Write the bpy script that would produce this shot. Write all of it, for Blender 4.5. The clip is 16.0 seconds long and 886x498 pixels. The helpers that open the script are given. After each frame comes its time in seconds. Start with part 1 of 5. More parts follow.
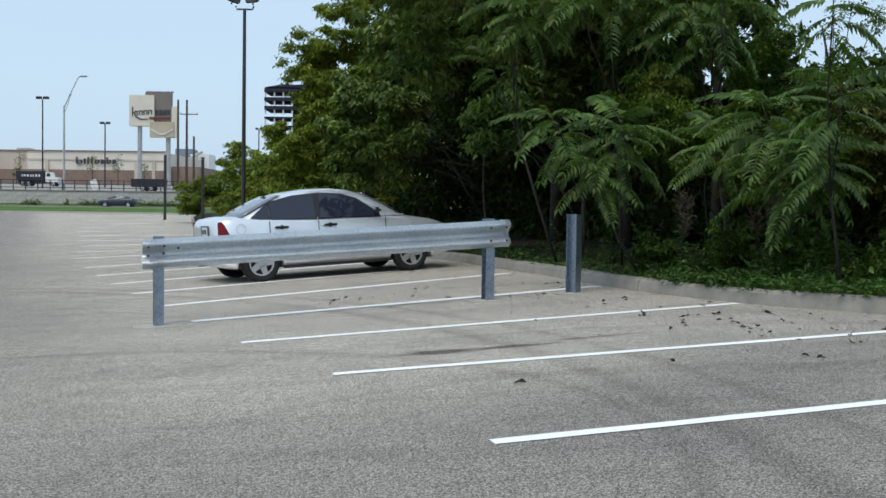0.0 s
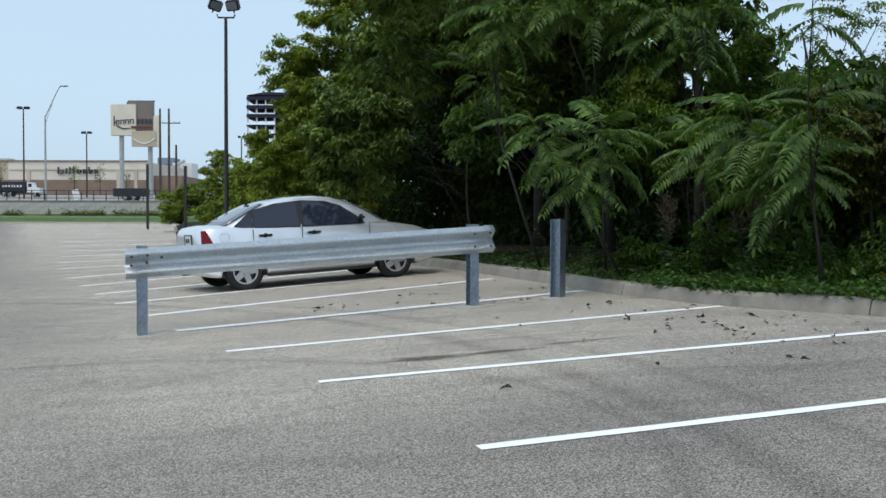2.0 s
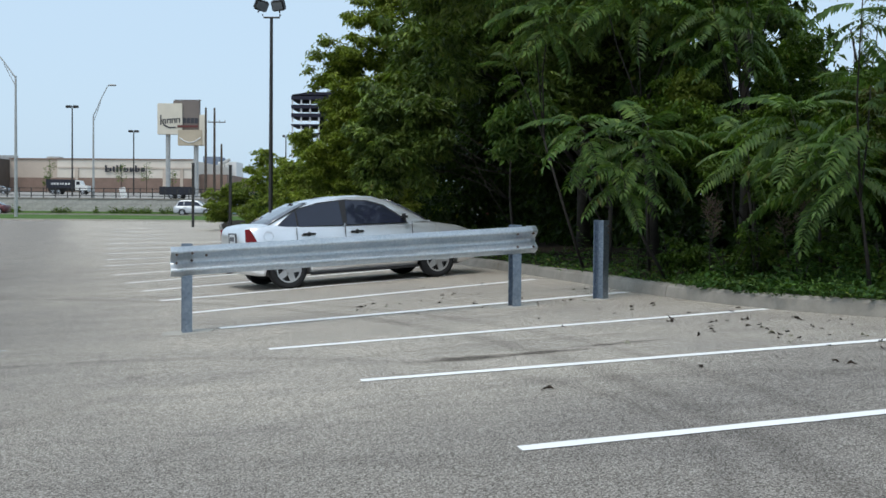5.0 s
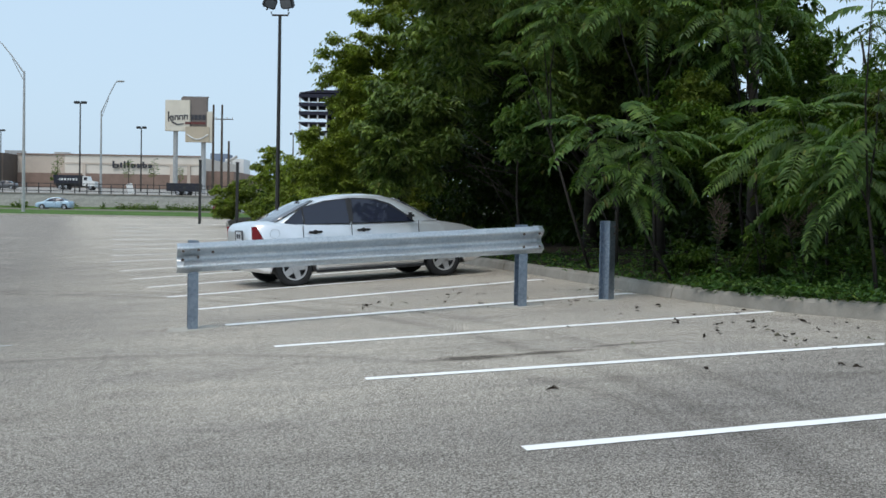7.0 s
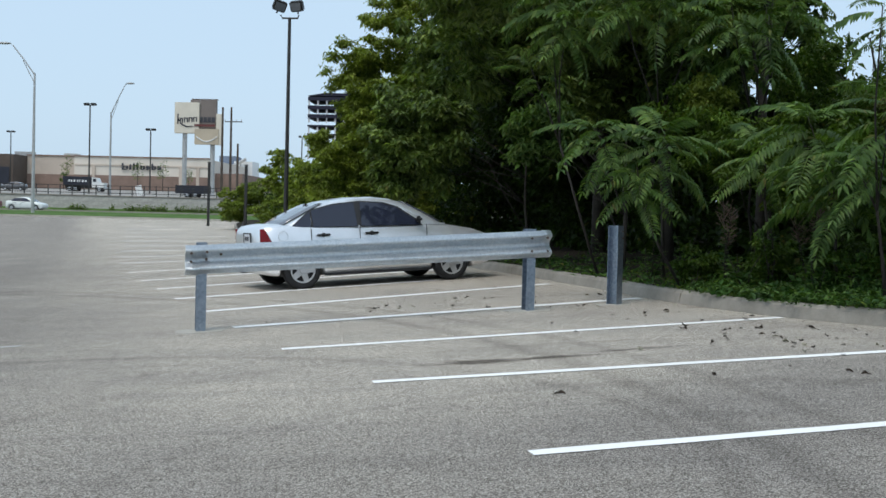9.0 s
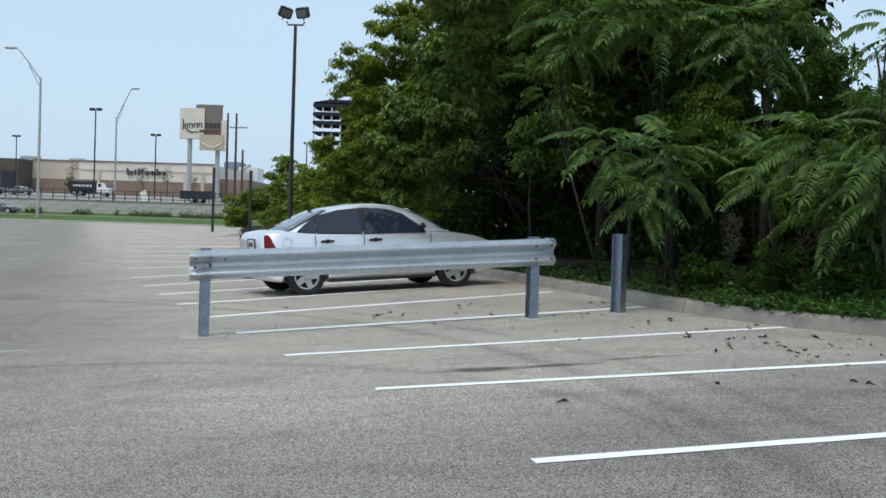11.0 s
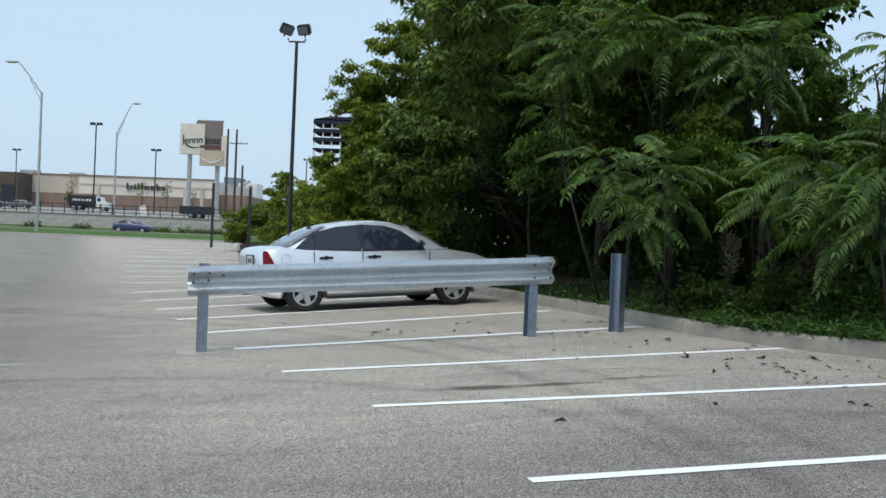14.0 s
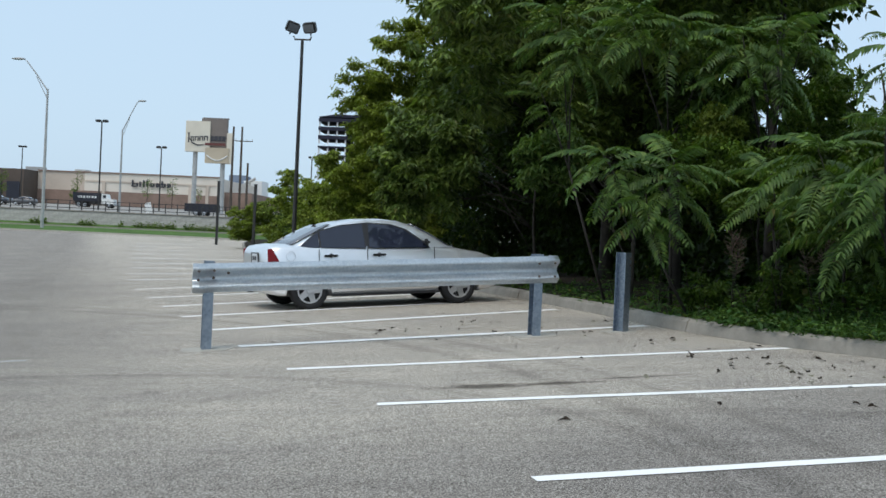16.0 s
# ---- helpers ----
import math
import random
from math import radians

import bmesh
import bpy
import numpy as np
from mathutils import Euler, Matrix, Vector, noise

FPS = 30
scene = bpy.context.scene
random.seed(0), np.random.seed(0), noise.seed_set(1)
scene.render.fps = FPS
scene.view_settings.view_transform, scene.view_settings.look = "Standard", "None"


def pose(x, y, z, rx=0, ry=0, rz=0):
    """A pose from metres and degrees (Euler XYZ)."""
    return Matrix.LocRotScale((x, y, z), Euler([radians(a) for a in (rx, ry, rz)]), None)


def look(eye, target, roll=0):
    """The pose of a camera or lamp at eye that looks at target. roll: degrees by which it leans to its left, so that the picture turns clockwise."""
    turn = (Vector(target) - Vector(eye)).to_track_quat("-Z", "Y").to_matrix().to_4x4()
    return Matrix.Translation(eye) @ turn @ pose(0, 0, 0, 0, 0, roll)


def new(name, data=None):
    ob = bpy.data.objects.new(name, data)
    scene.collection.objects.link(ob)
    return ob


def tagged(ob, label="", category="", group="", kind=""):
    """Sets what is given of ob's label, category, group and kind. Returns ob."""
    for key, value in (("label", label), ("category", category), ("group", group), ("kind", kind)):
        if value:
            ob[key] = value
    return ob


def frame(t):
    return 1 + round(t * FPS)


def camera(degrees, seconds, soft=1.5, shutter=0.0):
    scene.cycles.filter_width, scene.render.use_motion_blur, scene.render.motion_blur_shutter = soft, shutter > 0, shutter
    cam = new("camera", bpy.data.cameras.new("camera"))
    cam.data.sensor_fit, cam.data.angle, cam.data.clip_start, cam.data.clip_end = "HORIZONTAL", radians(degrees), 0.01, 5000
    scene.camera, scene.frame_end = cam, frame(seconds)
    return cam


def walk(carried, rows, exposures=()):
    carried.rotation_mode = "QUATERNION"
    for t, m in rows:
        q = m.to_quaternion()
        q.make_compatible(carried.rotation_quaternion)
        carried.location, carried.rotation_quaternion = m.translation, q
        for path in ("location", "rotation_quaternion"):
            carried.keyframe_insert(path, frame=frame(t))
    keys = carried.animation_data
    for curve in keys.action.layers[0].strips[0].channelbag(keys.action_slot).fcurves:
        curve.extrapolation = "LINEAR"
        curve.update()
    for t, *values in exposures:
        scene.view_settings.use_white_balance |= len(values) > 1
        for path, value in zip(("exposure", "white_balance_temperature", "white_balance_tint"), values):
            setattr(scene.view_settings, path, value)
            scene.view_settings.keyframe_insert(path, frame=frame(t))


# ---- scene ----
cam = camera(42.74, 16.0, soft=1.55)
EYE = (0.0, 0.0, 1.264)
# seconds, tilt, lean, turn of a camera that stands on one spot
TURNS = [
    (0.0, 88.039, -0.741, 0.025), (0.5, 88.154, -0.634, -0.311), (1.0, 88.031, -0.249, -0.480),
    (1.5, 87.992, 0.101, -0.570), (2.0, 88.358, -0.117, -0.798), (2.5, 88.139, -0.528, 0.087),
    (3.0, 87.931, -0.466, 0.279), (3.5, 87.955, -0.463, 0.486), (4.0, 88.156, -0.320, 0.667),
    (4.5, 88.343, -0.294, 0.969), (5.0, 88.348, -0.505, 1.368), (7.5, 88.262, -1.137, 1.741),
    (8.0, 88.207, -1.136, 1.909), (8.5, 88.332, -1.163, 1.981), (9.0, 88.478, -1.424, 2.107),
    (9.5, 88.730, -1.511, 2.208), (12.0, 88.948, -2.064, 2.350), (12.5, 89.127, -2.183, 2.361),
    (13.0, 89.326, -2.291, 2.359), (13.5, 89.639, -2.134, 2.321), (14.0, 89.736, -2.373, 2.261),
    (14.5, 89.545, -2.462, 2.480), (15.0, 89.606, -2.677, 2.590), (15.5, 89.643, -2.704, 2.683),
    (16.0, 89.643, -2.601, 2.504)]
walk(cam, [(t, pose(*EYE, a, b, c)) for t, a, b, c in TURNS], exposures=[(0.0, 0.0), (16.0, 0.0)])

# ---------------------------------------------------------------- world and sun: a hazy, mostly overcast day
world = bpy.data.worlds.new("sky")
scene.world = world
world.use_nodes = True
wn, wl = world.node_tree.nodes, world.node_tree.links
sky = wn.new("ShaderNodeTexSky")
sky.sky_type, sky.sun_disc = "NISHITA", False
sky.sun_elevation, sky.sun_rotation = radians(60), radians(208)
sky.air_density, sky.dust_density, sky.ozone_density = 1.0, 3.0, 1.5
veil = wn.new("ShaderNodeMixRGB")
veil.inputs["Fac"].default_value = 0.72
veil.inputs["Color2"].default_value = (6.0, 7.9, 9.75, 1)
wl.new(sky.outputs[0], veil.inputs["Color1"])
wl.new(veil.outputs[0], wn["Background"].inputs["Color"])
wn["Background"].inputs["Strength"].default_value = 0.114
sun = new("sun", bpy.data.lights.new("sun", "SUN"))
sun.data.energy, sun.data.angle, sun.data.color = 1.5, radians(30), (1.0, 0.96, 0.9)
sun.matrix_world = look((-18, -34, 66), (0, 0, 0))

# ---------------------------------------------------------------- materials
def nodes_of(name):
    m = bpy.data.materials.new(name)
    m.use_nodes = True
    return m, m.node_tree.nodes, m.node_tree.links, m.node_tree.nodes["Principled BSDF"]


def noise_tex(n, l, scale, detail=4.0, coord=None, rough=0.6):
    t = n.new("ShaderNodeTexNoise")
    t.inputs["Scale"].default_value, t.inputs["Detail"].default_value, t.inputs["Roughness"].default_value = scale, detail, rough
    if coord:
        l.new(coord, t.inputs["Vector"])
    return t.outputs["Fac"]


def ramp(n, l, src, stops):
    r = n.new("ShaderNodeValToRGB")
    e = r.color_ramp.elements
    while len(e) < len(stops):
        e.new(0.5)
    for k, (p, c) in zip(e, stops):
        k.position, k.color = p, (*c, 1)
    l.new(src, r.inputs["Fac"])
    return r.outputs["Color"]


def mix(n, l, kind, fac, a, b):
    m = n.new("ShaderNodeMixRGB")
    m.blend_type = kind
    for i, v in (("Fac", fac), ("Color1", a), ("Color2", b)):
        if isinstance(v, (int, float)):
            m.inputs[i].default_value = v
        elif isinstance(v, tuple):
            m.inputs[i].default_value = (*v, 1)
        else:
            l.new(v, m.inputs[i])
    return m.outputs["Color"]


def bump(n, l, b, src, strength, distance):
    k = n.new("ShaderNodeBump")
    k.inputs["Strength"].default_value, k.inputs["Distance"].default_value = strength, distance
    l.new(src, k.inputs["Height"])
    l.new(k.outputs["Normal"], b.inputs["Normal"])


def plain(name, color, rough=0.6, metal=0.0, grain=0.12, scale=9.0, fine=120.0, relief=0.0, spec=0.5):
    """A surface with two scales of variation."""
    m, n, l, b = nodes_of(name)
    co = n.new("ShaderNodeTexCoord").outputs["Object"]
    dark, light = tuple(c * (1 - 2 * grain) for c in color), tuple(min(1, c * (1 + grain)) for c in color)
    c1 = ramp(n, l, noise_tex(n, l, scale, 5, co), [(0.3, dark), (0.7, light)])
    f = noise_tex(n, l, fine, 3, co)
    l.new(mix(n, l, "OVERLAY", grain * 1.5, c1, f), b.inputs["Base Color"])
    b.inputs["Roughness"].default_value, b.inputs["Metallic"].default_value = rough, metal
    b.inputs["Specular IOR Level"].default_value = spec
    if relief:
        bump(n, l, b, f, 0.5, relief)
    return m


def asphalt_material():
    m, n, l, b = nodes_of("worn_asphalt")
    co = n.new("ShaderNodeTexCoord").outputs["Object"]
    stone = n.new("ShaderNodeTexVoronoi")
    stone.inputs["Scale"].default_value = 145
    l.new(co, stone.inputs["Vector"])
    chips = ramp(n, l, stone.outputs["Color"], [(0.1, (0.075, 0.068, 0.060)), (0.5, (0.262, 0.240, 0.210)), (0.93, (0.58, 0.545, 0.49))])
    fine = ramp(n, l, noise_tex(n, l, 90, 6, co, 0.8), [(0.3, (0.40, 0.40, 0.40)), (0.72, (0.60, 0.60, 0.60))])
    c = mix(n, l, "OVERLAY", 0.8, chips, fine)
    broad = ramp(n, l, noise_tex(n, l, 0.35, 6, co), [(0.32, (0.40, 0.40, 0.41)), (0.68, (0.58, 0.575, 0.56))])
    c = mix(n, l, "OVERLAY", 0.75, c, broad)
    # long sweeping tyre scuffs
    mp = n.new("ShaderNodeMapping")
    mp.inputs["Rotation"].default_value, mp.inputs["Scale"].default_value = (0, 0, radians(-35)), (0.25, 1.6, 1)
    l.new(co, mp.inputs["Vector"])
    scuff = ramp(n, l, noise_tex(n, l, 1.3, 7, mp.outputs[0], 0.65), [(0.52, (1, 1, 1)), (0.62, (0.84, 0.84, 0.85)), (0.72, (1, 1, 1))])
    c = mix(n, l, "MULTIPLY", 0.8, c, scuff)
    spots = ramp(n, l, noise_tex(n, l, 1.1, 3, co), [(0.66, (1, 1, 1)), (0.76, (0.72, 0.70, 0.69))])
    c = mix(n, l, "MULTIPLY", 1.0, c, spots)
    # hairline cracks
    ck = n.new("ShaderNodeTexVoronoi")
    ck.feature = "DISTANCE_TO_EDGE"
    ck.inputs["Scale"].default_value = 0.22
    warp = mix(n, l, "ADD", 0.35, co, n.new("ShaderNodeTexNoise").outputs["Color"])
    l.new(warp, ck.inputs["Vector"])
    line = ramp(n, l, ck.outputs["Distance"], [(0.0, (0.55, 0.55, 0.55)), (0.004, (1, 1, 1))])
    c = mix(n, l, "MULTIPLY", 0.2, c, line)
    # paler tone in the stalls; the aisle and the nearest ground are darker
    sp = n.new("ShaderNodeSeparateXYZ")
    l.new(warp, sp.inputs[0])

    def calc(op, u, v, w=0.0):
        k = n.new("ShaderNodeMath")
        k.operation = op
        for q, z in zip(k.inputs, (u, v, w)):
            if isinstance(z, (int, float)):
                q.default_value = z
            else:
                l.new(z, q)
        return k.outputs[0]

    inside = calc("ADD", sp.outputs["X"], calc("MULTIPLY_ADD", sp.outputs["Y"], 0.36, -1.0))
    zone = n.new("ShaderNodeMapRange")
    zone.interpolation_type = "SMOOTHSTEP"
    zone.inputs["From Min"].default_value, zone.inputs["From Max"].default_value = -2.4, 1.4
    near = n.new("ShaderNodeMapRange")
    near.interpolation_type = "SMOOTHSTEP"
    near.inputs["From Min"].default_value, near.inputs["From Max"].default_value = 5.0, 9.4
    l.new(calc("MULTIPLY_ADD", sp.outputs["X"], -0.8, sp.outputs["Y"]), near.inputs["Value"])
    l.new(inside, zone.inputs["Value"])
    tone = ramp(n, l, calc("MULTIPLY", calc("MULTIPLY", zone.outputs[0], near.outputs[0]), calc("ADD", noise_tex(n, l, 0.8, 4, co), 0.5)), [(0.0, (1.03, 1.005, 0.99)), (0.85, (1.60, 1.55, 1.48))])
    c = mix(n, l, "MULTIPLY", 1.0, c, tone)
    # tyre arcs worn into the surface, a few oil smears, and shade painted under the parked car
    patchy = noise_tex(n, l, 1.7, 4, co)

    def stain(dist, lo, hi, depth):
        k = n.new("ShaderNodeMapRange")
        k.interpolation_type = "SMOOTHSTEP"
        k.inputs["From Min"].default_value, k.inputs["From Max"].default_value = lo, hi
        k.inputs["To Min"].default_value, k.inputs["To Max"].default_value = depth, 0.0
        l.new(dist, k.inputs["Value"])
        return calc("MULTIPLY", k.outputs[0], calc("ADD", patchy, 0.45))

    total = None
    for cx, cy, rad, wide, depth in ((-16.1, 3.09, 17.75, 0.2, 0.30), (-3.26, 5.49, 4.43, 0.14, 0.26), (-16.1, 3.09, 18.35, 0.15, 0.25), (1.55, 5.42, 4.72, 0.15, 0.16), (1.43, 4.59, 3.26, 0.1, 0.14)):
        far = n.new("ShaderNodeVectorMath")
        far.operation = "DISTANCE"
        far.inputs[1].default_value = (cx, cy, 0.1)
        l.new(co, far.inputs[0])
        s = stain(calc("ABSOLUTE", calc("SUBTRACT", far.outputs["Value"], rad), 0.0), 0.0, wide, depth)
        total = s if total is None else calc("ADD", total, s)
    # the last ellipse paints the parked car's shade into the asphalt colour
    for cx, cy, ang, rx, ry, depth in ((0.0, 9.05, 8, 0.5, 0.17, 1.0), (0.65, 9.22, 14, 0.45, 0.10, 0.9), (1.3, 9.55, 16, 0.6, 0.07, 0.7), (1.3, 10.2, 18, 0.25, 0.05, 0.3), (-2.62, 8.86, 0, 0.12, 0.16, 0.3), (2.6, 7.6, 12, 0.7, 0.12, 0.2), (3.0, 11.0, -50, 1.5, 0.35, 0.22), (4.0, 9.2, -55, 1.4, 0.4, 0.2), (-1.4, 19.2, 26, 1.9, 0.7, 0.25)):
        mp2 = n.new("ShaderNodeMapping")
        mp2.vector_type = "TEXTURE"
        mp2.inputs["Location"].default_value, mp2.inputs["Rotation"].default_value, mp2.inputs["Scale"].default_value = (cx, cy, 0.1), (0, 0, radians(ang)), (rx, ry, 1.0)
        l.new(co, mp2.inputs["Vector"])
        ln = n.new("ShaderNodeVectorMath")
        ln.operation = "LENGTH"
        l.new(mp2.outputs[0], ln.inputs[0])
        s = stain(calc("ADD", ln.outputs["Value"], calc("MULTIPLY_ADD", noise_tex(n, l, 9, 4, co), 1.2, -0.6)), 0.3, 1.1, depth)
        total = calc("ADD", total, s)
    c = mix(n, l, "MULTIPLY", total, c, (0.30, 0.285, 0.28))
    l.new(c, b.inputs["Base Color"])
    b.inputs["Roughness"].default_value = 0.9
    b.inputs["Specular IOR Level"].default_value = 0.15
    bump(n, l, b, stone.outputs["Distance"], 0.8, 0.008)
    return m


def paint_line_material():
    m, n, l, b = nodes_of("worn_white_line_paint")
    co = n.new("ShaderNodeTexCoord").outputs["Object"]
    wear = ramp(n, l, noise_tex(n, l, 55, 6, co, 0.8), [(0.2, (0.55, 0.53, 0.5)), (0.32, (0.97, 0.95, 0.91))])
    broad = ramp(n, l, noise_tex(n, l, 1.5, 4, co), [(0.3, (0.9, 0.9, 0.9)), (0.7, (1, 1, 1))])
    l.new(mix(n, l, "MULTIPLY", 1, wear, broad), b.inputs["Base Color"])
    b.inputs["Roughness"].default_value = 0.7
    return m


def leaf_material(name, dark, mid, light, sheen=0.42, gloss=0.2):
    m, n, l, b = nodes_of(name)
    g = n.new("ShaderNodeNewGeometry")
    co = n.new("ShaderNodeTexCoord").outputs["Object"]
    c = ramp(n, l, g.outputs["Random Per Island"], [(0.0, dark), (0.55, mid), (0.97, light), (1.0, (0.13, 0.125, 0.035))])
    broad = ramp(n, l, noise_tex(n, l, 0.5, 3, co), [(0.3, (0.38, 0.40, 0.42)), (0.7, (0.62, 0.6, 0.5))])
    c = mix(n, l, "OVERLAY", 0.7, c, broad)
    # tone differs at random from spray to spray, which adds contrast to the crowns
    spray = ramp(n, l, noise_tex(n, l, 2.6, 3, co, 0.7), [(0.36, (0.62, 0.64, 0.66)), (0.52, (1.0, 1.0, 1.0)), (0.66, (1.6, 1.55, 1.4))])
    c = mix(n, l, "MULTIPLY", 1.0, c, spray)
    l.new(c, b.inputs["Base Color"])
    b.inputs["Roughness"].default_value = sheen
    b.inputs["Specular IOR Level"].default_value = gloss
    t = n.new("ShaderNodeBsdfTranslucent")
    l.new(mix(n, l, "MULTIPLY", 1.0, c, (1.0, 1.12, 0.4)), t.inputs["Color"])
    s = n.new("ShaderNodeMixShader")
    s.inputs[0].default_value = 0.34
    l.new(b.outputs[0], s.inputs[1])
    l.new(t.outputs[0], s.inputs[2])
    l.new(s.outputs[0], n["Material Output"].inputs["Surface"])
    return m


def galvanised_material(name, low, high):
    m, n, l, b = nodes_of(name)
    co = n.new("ShaderNodeTexCoord").outputs["Object"]
    v = n.new("ShaderNodeTexVoronoi")
    v.inputs["Scale"].default_value = 45
    l.new(co, v.inputs["Vector"])
    spangle = ramp(n, l, v.outputs["Color"], [(0.0, low), (1.0, high)])
    stain = ramp(n, l, noise_tex(n, l, 3.5, 6, co, 0.7), [(0.3, (0.36, 0.37, 0.39)), (0.55, (0.52, 0.52, 0.52)), (0.75, (0.60, 0.60, 0.60))])
    l.new(mix(n, l, "OVERLAY", 0.75, spangle, stain), b.inputs["Base Color"])
    b.inputs["Metallic"].default_value = 0.9
    r = ramp(n, l, noise_tex(n, l, 12, 4, co), [(0.3, (0.30,) * 3), (0.7, (0.48,) * 3)])
    l.new(r, b.inputs["Roughness"])
    bump(n, l, b, noise_tex(n, l, 14, 3, co), 0.08, 0.004)
    return m


def car_paint(name, color, metal=0.35, rough=0.32):
    m, n, l, b = nodes_of(name)
    co = n.new("ShaderNodeTexCoord").outputs["Object"]
    tone = ramp(n, l, noise_tex(n, l, 2.5, 5, co), [(0.3, tuple(c * 0.9 for c in color)), (0.7, color)])
    l.new(tone, b.inputs["Base Color"])
    b.inputs["Metallic"].default_value, b.inputs["Roughness"].default_value = metal, rough
    b.inputs["Coat Weight"].default_value, b.inputs["Coat Roughness"].default_value = 0.7, 0.06
    return m


ASPHALT = asphalt_material()
LINE = paint_line_material()
FADED = plain("faded_line_paint", (0.50, 0.49, 0.47), 0.85, grain=0.15, scale=6, fine=60)
KERB = plain("weathered_concrete", (0.30, 0.275, 0.235), 0.9, grain=0.14, scale=3, fine=70, relief=0.004)
FOOTING = plain("footing_concrete", (0.43, 0.40, 0.345), 0.9, grain=0.12, scale=5, fine=60, relief=0.003)
# soil colour lowered to carry the shade under the trees
SOIL = plain("leaf_mould", (0.028, 0.022, 0.015), 0.95, grain=0.3, scale=4, fine=40, relief=0.01, spec=0.1)
GRASS = plain("mown_grass", (0.085, 0.155, 0.035), 0.9, grain=0.2, scale=0.6, fine=8, spec=0.1)
FARGROUND = plain("far_ground", (0.16, 0.15, 0.12), 0.95, grain=0.15, scale=0.05, fine=1)
ROADM = plain("road_asphalt", (0.20, 0.19, 0.18), 0.9, grain=0.1, scale=0.3, fine=6)
LOTFAR = plain("far_lot_asphalt", (0.30, 0.28, 0.25), 0.9, grain=0.12, scale=0.1, fine=3)
WALLC = plain("block_wall_concrete", (0.45, 0.43, 0.39), 0.9, grain=0.16, scale=0.5, fine=4, relief=0.01)
STEEL = galvanised_material("galvanised_steel", (0.64, 0.68, 0.71), (0.80, 0.83, 0.85))
POSTSTEEL = galvanised_material("darker_galvanised_post", (0.20, 0.245, 0.30), (0.34, 0.39, 0.45))
BOLT = plain("rusty_bolt", (0.16, 0.12, 0.10), 0.6, 0.5, grain=0.2, scale=60)
SILVER = car_paint("silver_car_paint", (0.90, 0.905, 0.915), 0.72, 0.3)
TRIM = plain("black_plastic_trim", (0.02, 0.02, 0.022), 0.5, grain=0.1)
RUBBER = plain("tyre_rubber", (0.012, 0.012, 0.013), 0.85, grain=0.15, scale=20)
ALLOY = plain("alloy_wheel", (0.62, 0.63, 0.65), 0.3, 0.75, grain=0.06)
TAIL = plain("red_tail_lens", (0.20, 0.010, 0.018), 0.15, grain=0.06)
CLEARL = plain("clear_lamp_lens", (0.7, 0.7, 0.68), 0.1, grain=0.05)
PLATE = plain("plate_white", (0.62, 0.64, 0.66), 0.5, grain=0.05)
DARKBAR = plain("dark_marking", (0.05, 0.05, 0.06), 0.6, grain=0.1)
BRONZE = plain("dark_bronze_paint", (0.022, 0.020, 0.018), 0.5, grain=0.15, scale=4)
LAMPGLASS = plain("flood_lamp_glass", (0.16, 0.17, 0.18), 0.12, grain=0.08)
GREYPOLE = plain("grey_metal_pole", (0.42, 0.42, 0.41), 0.5, 0.3, grain=0.1, scale=2)
WOODPOLE = plain("creosoted_wood", (0.09, 0.07, 0.055), 0.9, grain=0.2, scale=3)
CREAM = plain("cream_stucco", (0.70, 0.635, 0.55), 0.9, grain=0.05, scale=0.2, fine=2)
BEIGE = plain("beige_stucco", (0.56, 0.47, 0.39), 0.9, grain=0.06, scale=0.2, fine=2)
BROWN = plain("brown_brick", (0.25, 0.17, 0.135), 0.9, grain=0.1, scale=0.4, fine=3)
UMBER = plain("dark_brown_cladding", (0.10, 0.075, 0.06), 0.9, grain=0.1, scale=0.4, fine=3)
SIGNCREAM = plain("sign_cream_panel", (0.70, 0.64, 0.53), 0.6, grain=0.04, scale=0.5)
SIGNTAUPE = plain("sign_taupe_panel", (0.20, 0.165, 0.145), 0.6, grain=0.06, scale=0.5)
SIGNTAN = plain("sign_tan_panel", (0.50, 0.42, 0.31), 0.6, grain=0.05, scale=0.5)
SIGNRED = plain("sign_dark_red", (0.13, 0.035, 0.03), 0.6, grain=0.05)
BLUEGREY = plain("blue_grey_cladding", (0.16, 0.20, 0.27), 0.7, grain=0.08, scale=0.3)
WHITEP = plain("white_paint", (0.76, 0.76, 0.74), 0.5, grain=0.05, scale=2)
FRAMEDARK = plain("dark_floor_slab", (0.016, 0.016, 0.034), 0.8, grain=0.12, scale=0.2)
FRAMELIGHT = plain("pale_columns", (0.7, 0.7, 0.72), 0.8, grain=0.1, scale=0.2)
NAVY = plain("navy_steel", (0.014, 0.016, 0.028), 0.5, grain=0.12, scale=1)
BARK = plain("grey_bark", (0.042, 0.036, 0.029), 0.95, grain=0.25, scale=8, fine=60, relief=0.01)
STEM = plain("reddish_stem", (0.022, 0.017, 0.013), 0.85, grain=0.2, scale=12)
LEAF_BROAD = leaf_material("broad_leaf", (0.058, 0.096, 0.025), (0.116, 0.174, 0.045), (0.19, 0.25, 0.072), gloss=0.25)
# leaf colour darkened in place of the deep shade inside the wood
LEAF_SHADE = leaf_material("shade_darkened_leaf", (0.016, 0.034, 0.006), (0.028, 0.054, 0.009), (0.042, 0.075, 0.012))
LEAF_MID = leaf_material("mid_green_leaf", (0.04, 0.078, 0.010), (0.064, 0.115, 0.015), (0.10, 0.152, 0.022))
LEAF_PALE = leaf_material("yellow_green_leaf", (0.11, 0.155, 0.022), (0.18, 0.235, 0.038), (0.25, 0.30, 0.058))
